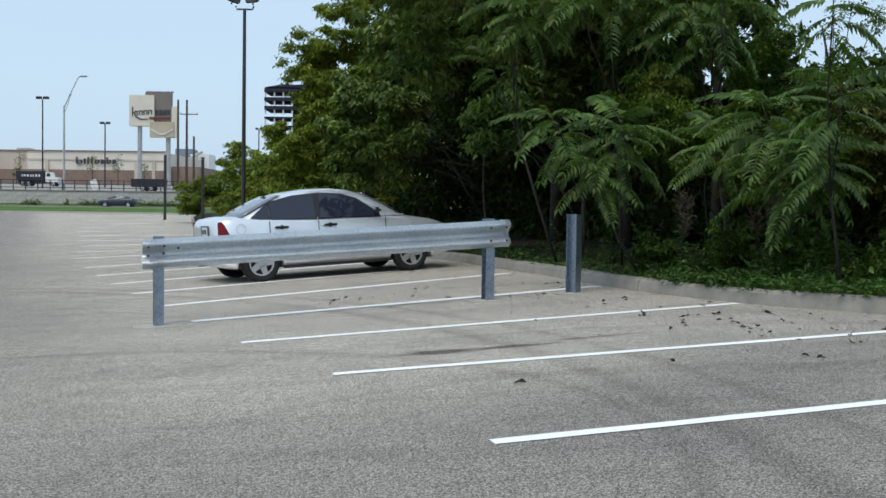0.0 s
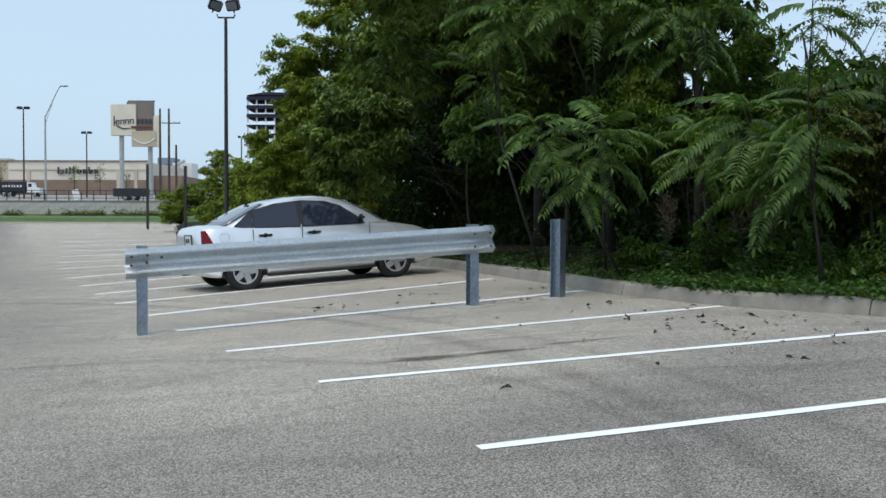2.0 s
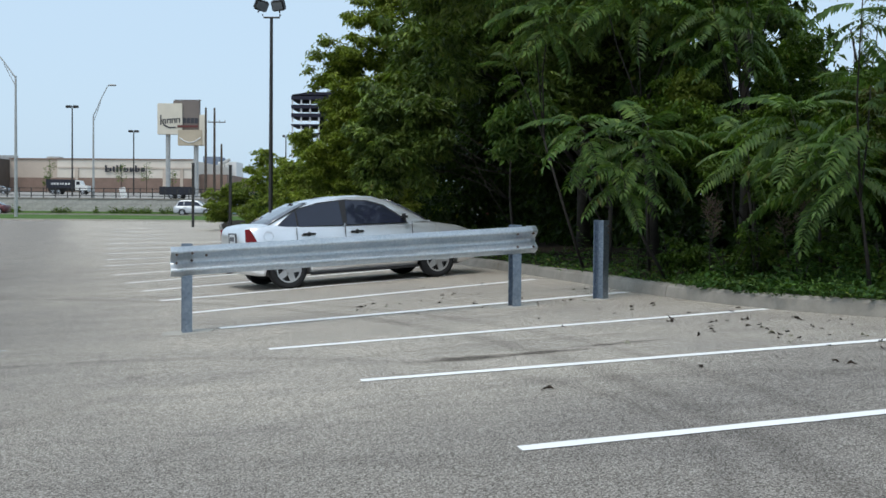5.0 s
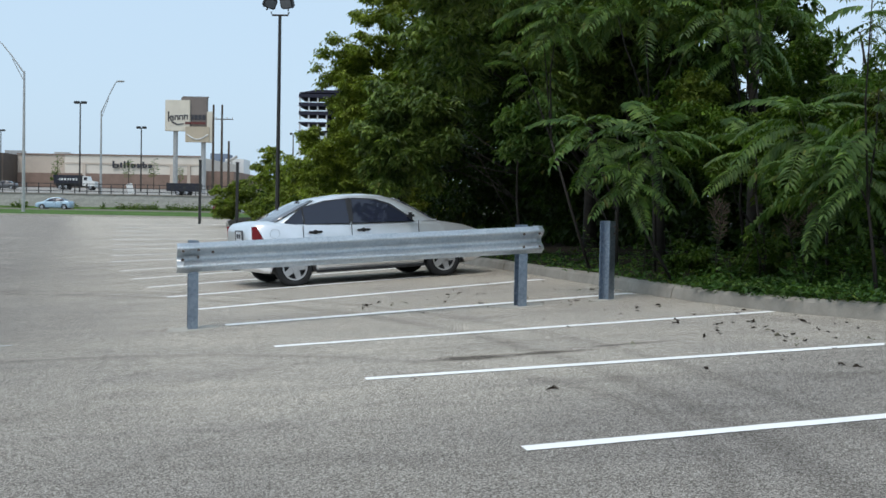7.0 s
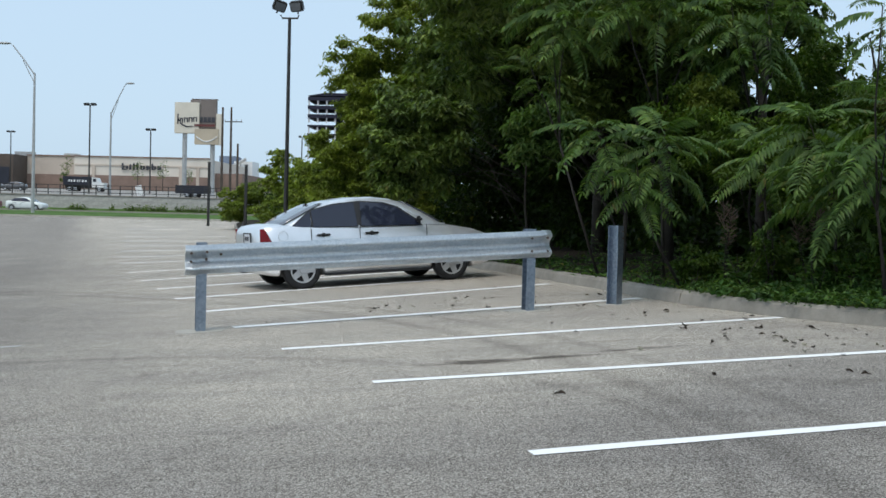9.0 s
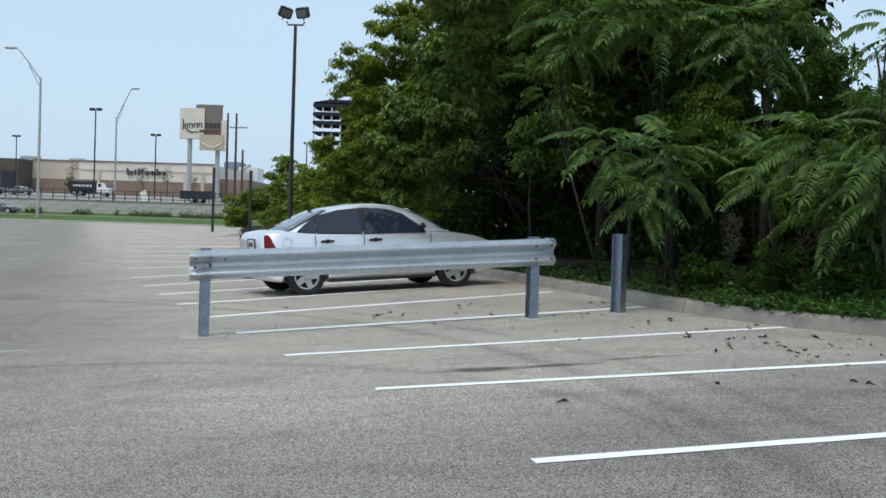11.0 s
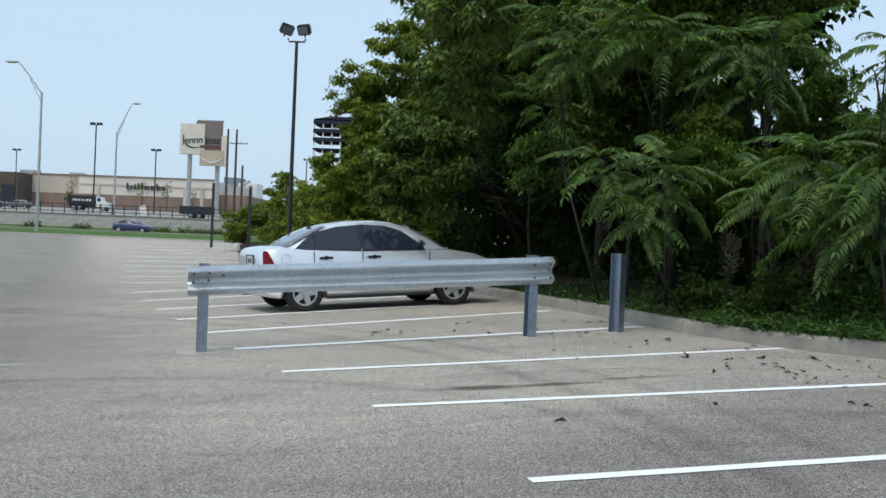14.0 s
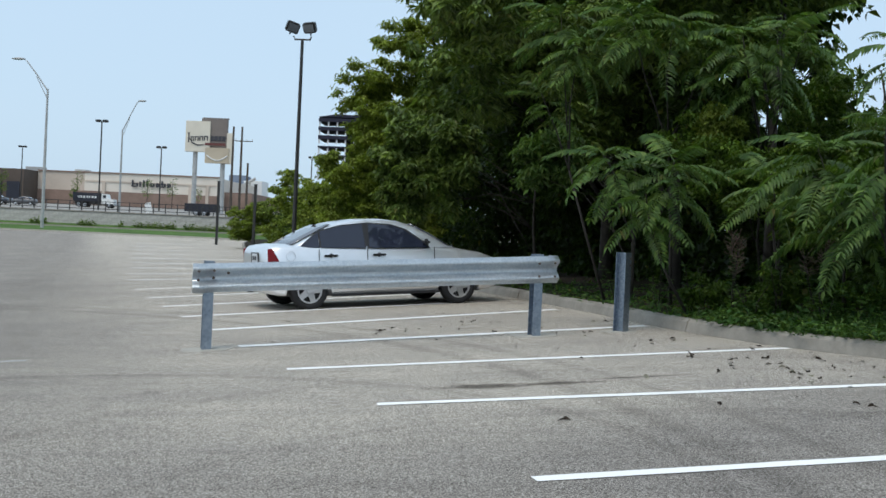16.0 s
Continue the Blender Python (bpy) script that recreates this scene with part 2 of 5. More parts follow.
LEAF_FROND = leaf_material("frond_leaflet", (0.048, 0.098, 0.026), (0.082, 0.142, 0.038), (0.128, 0.192, 0.052), gloss=0.22)
LEAF_OLIVE = leaf_material("olive_leaf", (0.04, 0.05, 0.009), (0.062, 0.074, 0.014), (0.10, 0.104, 0.022))
LEAF_WEED = leaf_material("weed_leaf", (0.028, 0.07, 0.018), (0.058, 0.122, 0.03), (0.125, 0.2, 0.05))
PALELEAF = plain("bleached_leaf", (0.42, 0.40, 0.30), 0.9, grain=0.2, scale=30)
LITTER = plain("dry_leaf", (0.065, 0.045, 0.03), 0.9, grain=0.3, scale=30)
FLOWER = plain("dry_seed_head", (0.13, 0.09, 0.07), 0.95, grain=0.25, scale=20)

# ---------------------------------------------------------------- helpers for meshes
def thing(name, m, label, category, group="", kind=""):
    ob = new(name)
    ob.empty_display_size = 0.2
    ob.matrix_world = m
    return tagged(ob, label, category, group, kind)


def linked(name, me, material, parent=None, label=""):
    me.materials.append(material)
    ob = new(name, me)
    if parent:
        ob.parent = parent
    return tagged(ob, label)


def part(name, bm, material, parent=None, label="", smooth=False):
    me = bpy.data.meshes.new(name)
    if smooth:
        for f in bm.faces:
            f.smooth = True
    bm.normal_update()
    bm.to_mesh(me)
    bm.free()
    return linked(name, me, material, parent, label)


def arrays(name, verts, faces, material, parent=None, label="", smooth=False):
    me = bpy.data.meshes.new(name)
    me.from_pydata(np.asarray(verts).tolist(), [], np.asarray(faces).tolist() if not isinstance(faces, list) else faces)
    if smooth:
        me.polygons.foreach_set("use_smooth", [True] * len(me.polygons))
    me.update()
    return linked(name, me, material, parent, label)


def box(bm, x0, x1, y0, y1, z0, z1, bevel=0.0):
    r = bmesh.ops.create_cube(bm, size=1.0, matrix=Matrix.Translation(((x0 + x1) / 2, (y0 + y1) / 2, (z0 + z1) / 2)) @ Matrix.Diagonal((abs(x1 - x0), abs(y1 - y0), abs(z1 - z0), 1)))
    if bevel:
        es = list({e for v in r["verts"] for e in v.link_edges})
        bmesh.ops.bevel(bm, geom=es, offset=bevel, segments=2, affect="EDGES")
    return bm


def boxed(*a, **k):
    return box(bmesh.new(), *a, **k)


def tube(bm, pts, radii, sides=8, cap=True):
    """A tapered tube through the points."""
    pts = [Vector(p) for p in pts]
    rings = []
    for i, p in enumerate(pts):
        d = (pts[min(i + 1, len(pts) - 1)] - pts[max(i - 1, 0)]).normalized()
        a = d.orthogonal().normalized() if abs(d.z) < 0.95 else Vector((1, 0, 0))
        a = (a - d * a.dot(d)).normalized()
        b = d.cross(a)
        r = radii[i] if isinstance(radii, (list, tuple)) else radii
        rings.append([bm.verts.new(p + (a * math.cos(2 * math.pi * k / sides) + b * math.sin(2 * math.pi * k / sides)) * r) for k in range(sides)])
    for p, q in zip(rings, rings[1:]):
        for k in range(sides):
            bm.faces.new((p[k], p[(k + 1) % sides], q[(k + 1) % sides], q[k]))
    if cap:
        bm.faces.new(rings[0][::-1])
        bm.faces.new(rings[-1])
    return bm


def tubed(pts, radii, sides=8):
    return tube(bmesh.new(), pts, radii, sides)


def prism(bm, outline, vec):
    """A closed outline pushed along vec."""
    v0 = [bm.verts.new(p) for p in outline]
    v1 = [bm.verts.new(Vector(p) + Vector(vec)) for p in outline]
    n = len(v0)
    bm.faces.new(v0[::-1])
    bm.faces.new(v1)
    for i in range(n):
        bm.faces.new((v0[i], v0[(i + 1) % n], v1[(i + 1) % n], v1[i]))
    bmesh.ops.recalc_face_normals(bm, faces=bm.faces)
    return bm


# ---------------------------------------------------------------- the lie of the land
def smooth(a, b, x):
    s = min(1.0, max(0.0, (x - a) / (b - a)))
    return s * s * (3 - 2 * s)


def lot_z(x, y):
    s = smooth(50, 100, y)
    return (1 - s) * (0.0586 * x + 0.0141 * y) + s * (0.55 + (y - 105) * 0.01)


KERB_LINE = [(14.0, -14.0), (10.5, -4.0), (8.0, 3.0), (6.0, 7.0), (4.75, 9.1), (3.99, 10.16), (3.07, 11.6), (2.44, 13.2), (2.0, 14.62), (1.66, 16.1),
             (1.08, 18.1), (0.2, 21.3), (-1.6, 26.5), (-4.4, 34.0), (-8.2, 45.0), (-12.4, 59.0), (-16.4, 74.0), (-19.6, 88.0), (-22.0, 101.0), (-23.5, 104.6)]


def kerb_x(y):
    return float(np.interp(y, [p[1] for p in KERB_LINE], [p[0] for p in KERB_LINE]))


def sheet(name, rows, material, kind_label, category):
    """A sheet from rows of points that all have the same length."""
    n = len(rows[0])
    verts = [p for r in rows for p in r]
    faces = [(i * n + j, i * n + j + 1, (i + 1) * n + j + 1, (i + 1) * n + j) for i in range(len(rows) - 1) for j in range(n - 1)]
    ob = arrays(name, verts, faces, material, smooth=True)
    return tagged(ob, kind_label, category, kind="structure")


def build_ground():
    ys = [-40, -25, -14] + list(np.arange(-8, 50, 1.0)) + list(np.arange(50, 104, 2.0)) + [104.6]
    cols = [-1.0, -0.7, -0.5, -0.36, -0.26, -0.19, -0.14, -0.1, -0.07, -0.05, -0.035, -0.02, -0.01, 0.0]
    rows = []
    for y in ys:
        kx = kerb_x(y)
        rows.append([(kx + 160 * c, y, lot_z(kx + 160 * c, y)) for c in cols])
    sheet("road_lot", rows, ASPHALT, "worn grey asphalt of a car park with tyre scuffs", "parking lot")
    # planted bank behind the kerb
    rows = []
    for y in ys:
        kx = kerb_x(y)
        rows.append([(kx + d, y, lot_z(kx, y) + 0.13 + 0.03 * d + 0.05 * noise.noise((d * 0.7, y * 0.7, 0))) for d in (0.12, 0.6, 1.2, 2, 3, 5, 8, 13, 20, 30, 45, 70)])
    sheet("ground_bank", rows, SOIL, "dark soil bank with leaf mould behind the kerb", "soil bank")
    # verge, road, and the higher ground beyond
    xs = list(np.linspace(-420, 300, 25))
    sheet("ground_verge", [[(x, y, z) for x in xs] for y, z in ((104.7, 0.66), (108, 0.80), (113, 0.97), (118, 1.06), (119.4, 1.08))], GRASS, "strip of mown green grass beside the road", "grass verge")
    sheet("road", [[(x, y, z) for x in xs] for y, z in ((119.6, 1.05), (127, 1.10), (134.2, 1.08))], ROADM, "grey asphalt road with several lanes", "road")
    sheet("ground_strip", [[(x, y, z) for x in xs] for y, z in ((134.4, 1.18), (137.0, 1.5))], GRASS, "narrow planted strip at the foot of a wall", "grass strip")
    sheet("pavement_upper", [[(x, y, 3.0 + (y - 137) * 0.025) for x in xs] for y in (137.3, 180, 240, 320, 420)], LOTFAR, "pale asphalt of a shopping centre car park", "parking lot")
    bm = bmesh.new()
    box(bm, -3000, 3000, -1500, 4000, -9.0, -6.0)
    tagged(part("ground", bm, FARGROUND), "dull brown open ground reaching the horizon", "ground", kind="structure")
    # pale kerb between the asphalt and the verge
    tagged(part("kerb_verge", boxed(-420, -24.2, 104.5, 104.72, 0.3, 0.70, bevel=0.02), FOOTING), "pale concrete kerb between asphalt and grass", "kerb", kind="structure")
    # road edge kerbs
    for y, z in ((119.5, 1.06), (134.3, 1.10)):
        tagged(part("kerb_road", boxed(-420, 300, y - 0.1, y + 0.1, z - 0.3, z + 0.13), KERB), "pale concrete kerb along the road", "kerb", kind="structure")


build_ground()

# painted stall lines: start and end on the ground
STALLS = [((0.26, 5.68), (3.4, 6.47)), ((-0.78, 8.14), (4.3, 9.19)), ((-1.82, 10.24), (3.05, 11.64)), ((-2.73, 12.32), (1.99, 14.41)),
          ((-3.57, 14.43), (1.02, 17.43)), ((-4.59, 16.72), (-0.13, 19.59)), ((-5.58, 19.08), (-0.9, 22.3)), ((-6.63, 21.65), (-1.7, 25.2)),
          ((-7.92, 24.97), (-3.2, 28.0)), ((-9.77, 30.08), (-4.4, 30.6)), ((-11.24, 34.62), (-5.6, 33.4)), ((-13.14, 40.66), (-7.6, 37.7)),
          ((-15.33, 47.5), (-9.0, 42.5)), ((-18.14, 56.38), (-10.8, 49.8)), ((-20.71, 64.49), (-12.8, 59.0)), ((-22.84, 71.32), (-14.9, 68.2)),
          ((-24.64, 77.18), (-16.7, 76.3)), ((-26.14, 82.27), (-18.4, 84.1))]


def build_stall_line(a, b, width, paint=None, look_of="worn white"):
    a, b = Vector(a), Vector(b)
    d = (b - a).normalized()
    s = Vector((-d.y, d.x)) * width / 2
    n = max(6, int((b - a).length / 0.25))
    bm = bmesh.new()
    rows = []
    rnd = random.Random(int(a.y * 100))
    for i in range(n + 1):
        p = a + (b - a) * i / n
        row = []
        for k in (1, -1):
            q = p + s * k * (1 + rnd.uniform(-0.07, 0.07))
            row.append(bm.verts.new((q.x, q.y, lot_z(q.x, q.y) + 0.005)))
        rows.append(row)
    for p, q in zip(rows, rows[1:]):
        bm.faces.new((p[0], p[1], q[1], q[0]))
    ob = part("stall_line", bm, paint or LINE)
    tagged(ob, look_of + " painted stall line on the asphalt", "stall line", "stall lines of the car park", "structure")


for i, (a, b) in enumerate(STALLS):
    build_stall_line(a, b, 0.118 if i < 2 else 0.13 if i < 3 else 0.19 if i < 9 else 0.24)
build_stall_line((-9.2, 9.85), (-4.6, 11.12), 0.10, FADED, "faded grey")


def build_kerb():
    """Cast kerb stones end to end along the edge of the lot."""
    root = thing("kerb", Matrix(), "weathered pale concrete kerb along the edge of the asphalt", "kerb", kind="structure")
    pts = [Vector(p) for p in KERB_LINE] + [Vector((-27.0, 105.4)), Vector((-60.0, 106.0)), Vector((-160.0, 107.0))]
    dense = []
    for p, q in zip(pts, pts[1:]):
        k = max(1, int((q - p).length / 0.35))
        dense += [p + (q - p) * i / k for i in range(k)]
    for _ in range(3):
        dense = [dense[0]] + [(dense[i - 1] + dense[i] * 2 + dense[i + 1]) / 4 for i in range(1, len(dense) - 1)] + [dense[-1]]
    sec = [(-0.02, -0.12), (0.0, 0.02), (0.022, 0.118), (0.05, 0.15), (0.16, 0.158), (0.18, 0.14), (0.2, -0.12)]
    i = 0
    while i < len(dense) - 2:
        j = min(len(dense) - 1, i + 9)
        bm = bmesh.new()
        rings = []
        wob = 0.006 * math.sin(i * 1.7)
        for k in range(i, j + 1):
            p = dense[k]
            d = (dense[min(k + 1, len(dense) - 1)] - dense[max(k - 1, 0)]).normalized()
            nrm = Vector((d.y, -d.x))
            if k == i:
                p = p + d * 0.008
            if k == j:
                p = p - d * 0.008
            rings.append([bm.verts.new((p.x + nrm.x * (o + wob), p.y + nrm.y * (o + wob), lot_z(p.x, p.y) + h)) for o, h in sec])
        for r, s in zip(rings, rings[1:]):
            for k in range(len(sec) - 1):
                bm.faces.new((r[k], r[k + 1], s[k + 1], s[k]))
        bm.faces.new(rings[0])
        bm.faces.new(rings[-1][::-1])
        bmesh.ops.recalc_face_normals(bm, faces=bm.faces)
        part("kerb_stone", bm, KERB, root)
        i = j


build_kerb()

# ---------------------------------------------------------------- guard rail and lone post
def i_beam(h):
    """A rolled steel post, flanges facing along y."""
    b, d, t = 0.052, 0.076, 0.007
    o = [(-b, -d), (b, -d), (b, -d + t), (t / 2, -d + t), (t / 2, d - t), (b, d - t), (b, d), (-b, d), (-b, d - t), (-t / 2, d - t), (-t / 2, -d + t), (-b, -d + t)]
    return prism(bmesh.new(), [(x, y, -0.15) for x, y in o], (0, 0, h + 0.15))


def bolt(r=0.016):
    bm = bmesh.new()
    bmesh.ops.create_cone(bm, cap_ends=True, segments=8, radius1=r, radius2=r * 0.8, depth=0.014)
    return bm


def footing(x, y, ang, s=1.0):
    rnd = random.Random(int(100 * abs(x)))
    out = []
    for k in range(14):
        a = 2 * math.pi * k / 14
        r = 0.24 * s * (1 + rnd.uniform(-0.12, 0.12))
        c, d = math.cos(a), math.sin(a)
        q = Vector((x, y)) + Matrix.Rotation(ang, 2) @ Vector((math.copysign(abs(c) ** 0.6, c) * r * 1.1, math.copysign(abs(d) ** 0.6, d) * r))
        out.append((q.x, q.y, lot_z(q.x, q.y) - 0.05))
    ob = part("post_footing", prism(bmesh.new(), out, (0, 0, 0.056)), FOOTING)
    tagged(ob, "low concrete footing set in the asphalt round a post", "footing", "post footings", "structure")


def build_guard_rail():
    a, b = Vector((-3.03, 12.06)), Vector((0.53, 13.24))
    d = (b - a).normalized()
    ang = math.atan2(d.y, d.x)
    za, zb = lot_z(*a), lot_z(*b)
    tilt = math.atan2(zb - za, (b - a).length)
    root = thing("guard_rail", pose(a.x, a.y, za, 0, 0, math.degrees(ang)), "galvanised steel guard rail with a corrugated beam on two posts", "guard rail")
    span = (b - a).length
    for x in (0.0, span):
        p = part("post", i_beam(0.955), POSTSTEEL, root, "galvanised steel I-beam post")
        p.location = (x, 0, x * math.tan(tilt))
        footing(*(a + d * x), ang)
    # the corrugated beam, bowed outwards twice, in front of the posts
    prof = []
    half = [(0.156, 0.006), (0.153, 0.012), (0.118, 0.070), (0.108, 0.081), (0.097, 0.084), (0.086, 0.081), (0.076, 0.072), (0.030, 0.011), (0.016, 0.002), (0.0, 0.0)]
    prof = [(z, y) for z, y in half] + [(-z, y) for z, y in half[-2::-1]]
    bm = bmesh.new()
    L0, L1, n = -0.165, span + 0.215, 40
    rings = []
    for i in range(n + 1):
        x = L0 + (L1 - L0) * i / n
        dent = 0.004 * noise.noise((x * 1.3, 2.0, 0.0))
        flare = 0.018 * smooth(0.14, 0.0, min(x - L0, L1 - x))
        rings.append([bm.verts.new((x, -0.079 - y - dent + flare, 0.775 + z + x * math.tan(tilt) + 0.002 * noise.noise((x * 0.8, z * 4, 5)))) for z, y in prof])
    for r, s in zip(rings, rings[1:]):
        for k in range(len(prof) - 1):
            bm.faces.new((r[k], r[k + 1], s[k + 1], s[k]))
    bmesh.ops.solidify(bm, geom=bm.faces[:], thickness=0.004)
    part("rail_beam", bm, STEEL, root, "corrugated galvanised beam with stains")
    # splice plates folded over both ends
    for x in (L0, L1):
        bm = bmesh.new()
        s = 1 if x == L0 else -1
        rr = []
        for dx in (-0.012 * s, 0.06 * s, 0.115 * s):
            rr.append([bm.verts.new((x + dx, -0.086 - y * 1.03 + (0.03 if dx == -0.012 * s else 0), 0.775 + z * 1.02 + x * math.tan(tilt))) for z, y in prof])
        for r, q in zip(rr, rr[1:]):
            for k in range(len(prof) - 1):
                bm.faces.new((r[k], r[k + 1], q[k + 1], q[k]))
        bmesh.ops.solidify(bm, geom=bm.faces[:], thickness=0.004)
        part("end_plate", bm, STEEL, root, "folded steel end plate")
    spots = [(L0 + 0.05, 0.075), (L0 + 0.05, -0.02), (L0 + 0.21, 0.0), (L0 + 0.21, 0.08), (L1 - 0.05, 0.075), (L1 - 0.05, -0.08), (L1 - 0.24, 0.075), (L1 - 0.24, -0.075), (L0 + 0.36, 0.05)]
    for x, z in spots:
        o = part("bolt", bolt(), BOLT, root)
        y = float(np.interp(abs(z), [0, 0.016, 0.030, 0.076, 0.097, 0.118, 0.153, 0.156], [0, 0.002, 0.011, 0.072, 0.084, 0.070, 0.012, 0.006]))
        o.matrix_local = pose(x, -0.088 - y, 0.775 + z + x * math.tan(tilt), 90, 0, 0)
    # lone post further along
    c = Vector((1.58, 13.66))
    post = thing("steel_post", pose(c.x, c.y, lot_z(*c), 0, 0, math.degrees(ang) + 26), "lone galvanised steel I-beam post without a rail", "post")
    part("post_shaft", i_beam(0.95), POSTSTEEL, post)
    # no holes are cut: dark discs take the place of their shade
    for z in (0.88, 0.80):
        o = part("bolt_hole", bolt(0.011), BOLT, post, "dark disc imitating the shade in an empty bolt hole")
        o.matrix_local = pose(0.03, -0.079, z, 90, 0, 0)
    footing(c.x, c.y, ang, 0.8)


build_guard_rail()

# ---------------------------------------------------------------- cars
SEDAN = dict(L=4.3, tail=-1.98, W=0.85, wb=2.62, wr=0.305, ground=0.225,
             deck=[(-1.98, 0.95), (-1.93, 1.02), (-1.8, 1.04), (-1.4, 1.03), (0.9, 0.985), (1.3, 0.94), (1.75, 0.86), (2.05, 0.76), (2.22, 0.62)],
             roof=[(-1.62, 1.00), (-1.3, 1.15), (-0.95, 1.32), (-0.7, 1.395), (-0.35, 1.44), (0.0, 1.445), (0.3, 1.41), (0.55, 1.33), (0.85, 1.17), (1.22, 0.94)],
             glass=[[(-1.46, 0.99), (-1.13, 0.985), (-1.13, 1.235)], [(-1.10, 0.985), (-0.36, 0.975), (-0.36, 1.36), (-0.72, 1.33), (-1.10, 1.25)],
                    [(-0.29, 0.975), (0.74, 0.96), (0.70, 1.03), (0.38, 1.25), (0.14, 1.335), (-0.25, 1.365)]],
             surround=[(-1.50, 0.975), (0.80, 0.945), (0.74, 1.03), (0.41, 1.27), (0.15, 1.355), (-0.25, 1.385), (-0.72, 1.352), (-1.12, 1.262)],
             rear=(-1.58, -0.86), front=(0.52, 1.16), seams=(-1.15, -0.325, 0.86))
SUV = dict(L=4.6, tail=-2.3, W=0.90, wb=2.7, wr=0.35, ground=0.26,
           deck=[(-2.3, 0.95), (-2.2, 1.08), (-1.5, 1.08), (0.9, 1.05), (1.4, 1.02), (1.9, 0.95), (2.15, 0.85), (2.3, 0.65)],
           roof=[(-2.12, 1.05), (-1.95, 1.35), (-1.75, 1.66), (-1.3, 1.70), (-0.3, 1.72), (0.15, 1.68), (0.45, 1.55), (0.85, 1.28), (1.2, 1.03)],
           glass=[[(-1.9, 1.1), (-1.2, 1.1), (-1.2, 1.58), (-1.7, 1.56)], [(-1.1, 1.1), (-0.35, 1.1), (-0.35, 1.6), (-1.1, 1.58)], [(-0.27, 1.1), (0.8, 1.08), (0.3, 1.5), (-0.27, 1.6)]],
           rear=(-2.07, -1.82), front=(0.4, 1.1), seams=(-1.15, -0.31, 0.85))
PICKUP = dict(L=5.1, tail=-2.55, W=0.9, wb=3.1, wr=0.34, ground=0.26,
              deck=[(-2.55, 0.85), (-2.5, 1.0), (-1.0, 1.0), (0.9, 1.0), (1.5, 0.98), (2.3, 0.9), (2.55, 0.65)],
              roof=[(-0.75, 0.98), (-0.68, 1.25), (-0.55, 1.5), (-0.2, 1.55), (0.3, 1.53), (0.55, 1.4), (1.15, 0.98)],
              glass=[[(-0.5, 1.03), (0.8, 1.03), (0.45, 1.33), (0.2, 1.43), (-0.45, 1.43)]],
              rear=(-0.74, -0.58), front=(0.5, 1.08), seams=(-0.6, 0.85))


def wheel_parts(parent, x, y, r, side, fine):
    """One wheel under its car: tyre with rim, hub and spokes."""
    n = 28 if fine else 14
    bm = bmesh.new()
    prof = [(-0.09, r * 0.68), (-0.095, r * 0.9), (-0.075, r), (0.075, r), (0.095, r * 0.9), (0.09, r * 0.68)]
    rings = [[bm.verts.new((math.sin(2 * math.pi * k / n) * q, o, math.cos(2 * math.pi * k / n) * q)) for o, q in prof] for k in range(n)]
    for k in range(n):
        p, q = rings[k], rings[(k + 1) % n]
        for i in range(len(prof)):
            j = (i + 1) % len(prof)
            bm.faces.new((p[i], p[j], q[j], q[i]))
    bmesh.ops.recalc_face_normals(bm, faces=bm.faces)
    w = part("wheel", bm, RUBBER, parent, "black rubber tyre on an alloy rim", smooth=True)
    w.location = (x, y, r)
    # a black disc behind the spokes replaces the shade inside the rim
    rim = bmesh.new()
    bmesh.ops.create_cone(rim, cap_ends=True, segments=n, radius1=r * 0.69, radius2=r * 0.69, depth=0.09, matrix=pose(0, -0.03 * side, 0, 90, 0, 0))
    part("rim_shade_disc", rim, TRIM, w, "black disc in place of the shade inside the rim")
    bm = bmesh.new()
    for k in range(5):
        a = 2 * math.pi * k / 5 + 0.3
        m = pose(0, 0.055 * side, 0, 0, math.degrees(a), 0)
        o = [(-0.055, 0, 0.02), (0.055, 0, 0.02), (0.04, 0, r * 0.68), (-0.04, 0, r * 0.68)]
        prism(bm, [m @ Vector(p) for p in o], (0, 0.022 * side, 0))
    for k in range(n):
        a, b = 2 * math.pi * k / n, 2 * math.pi * (k + 1) / n
        ring = [(math.sin(t) * q, 0.06 * side, math.cos(t) * q) for t, q in ((a, r * 0.6), (a, r * 0.7), (b, r * 0.7), (b, r * 0.6))]
        prism(bm, ring, (0, 0.028 * side, 0))
    bmesh.ops.create_cone(bm, cap_ends=True, segments=12, radius1=r * 0.2, radius2=r * 0.16, depth=0.03, matrix=pose(0, 0.08 * side, 0, -90 * side, 0, 0))
    part("rim", bm, ALLOY, w, "silver five-spoke alloy rim")


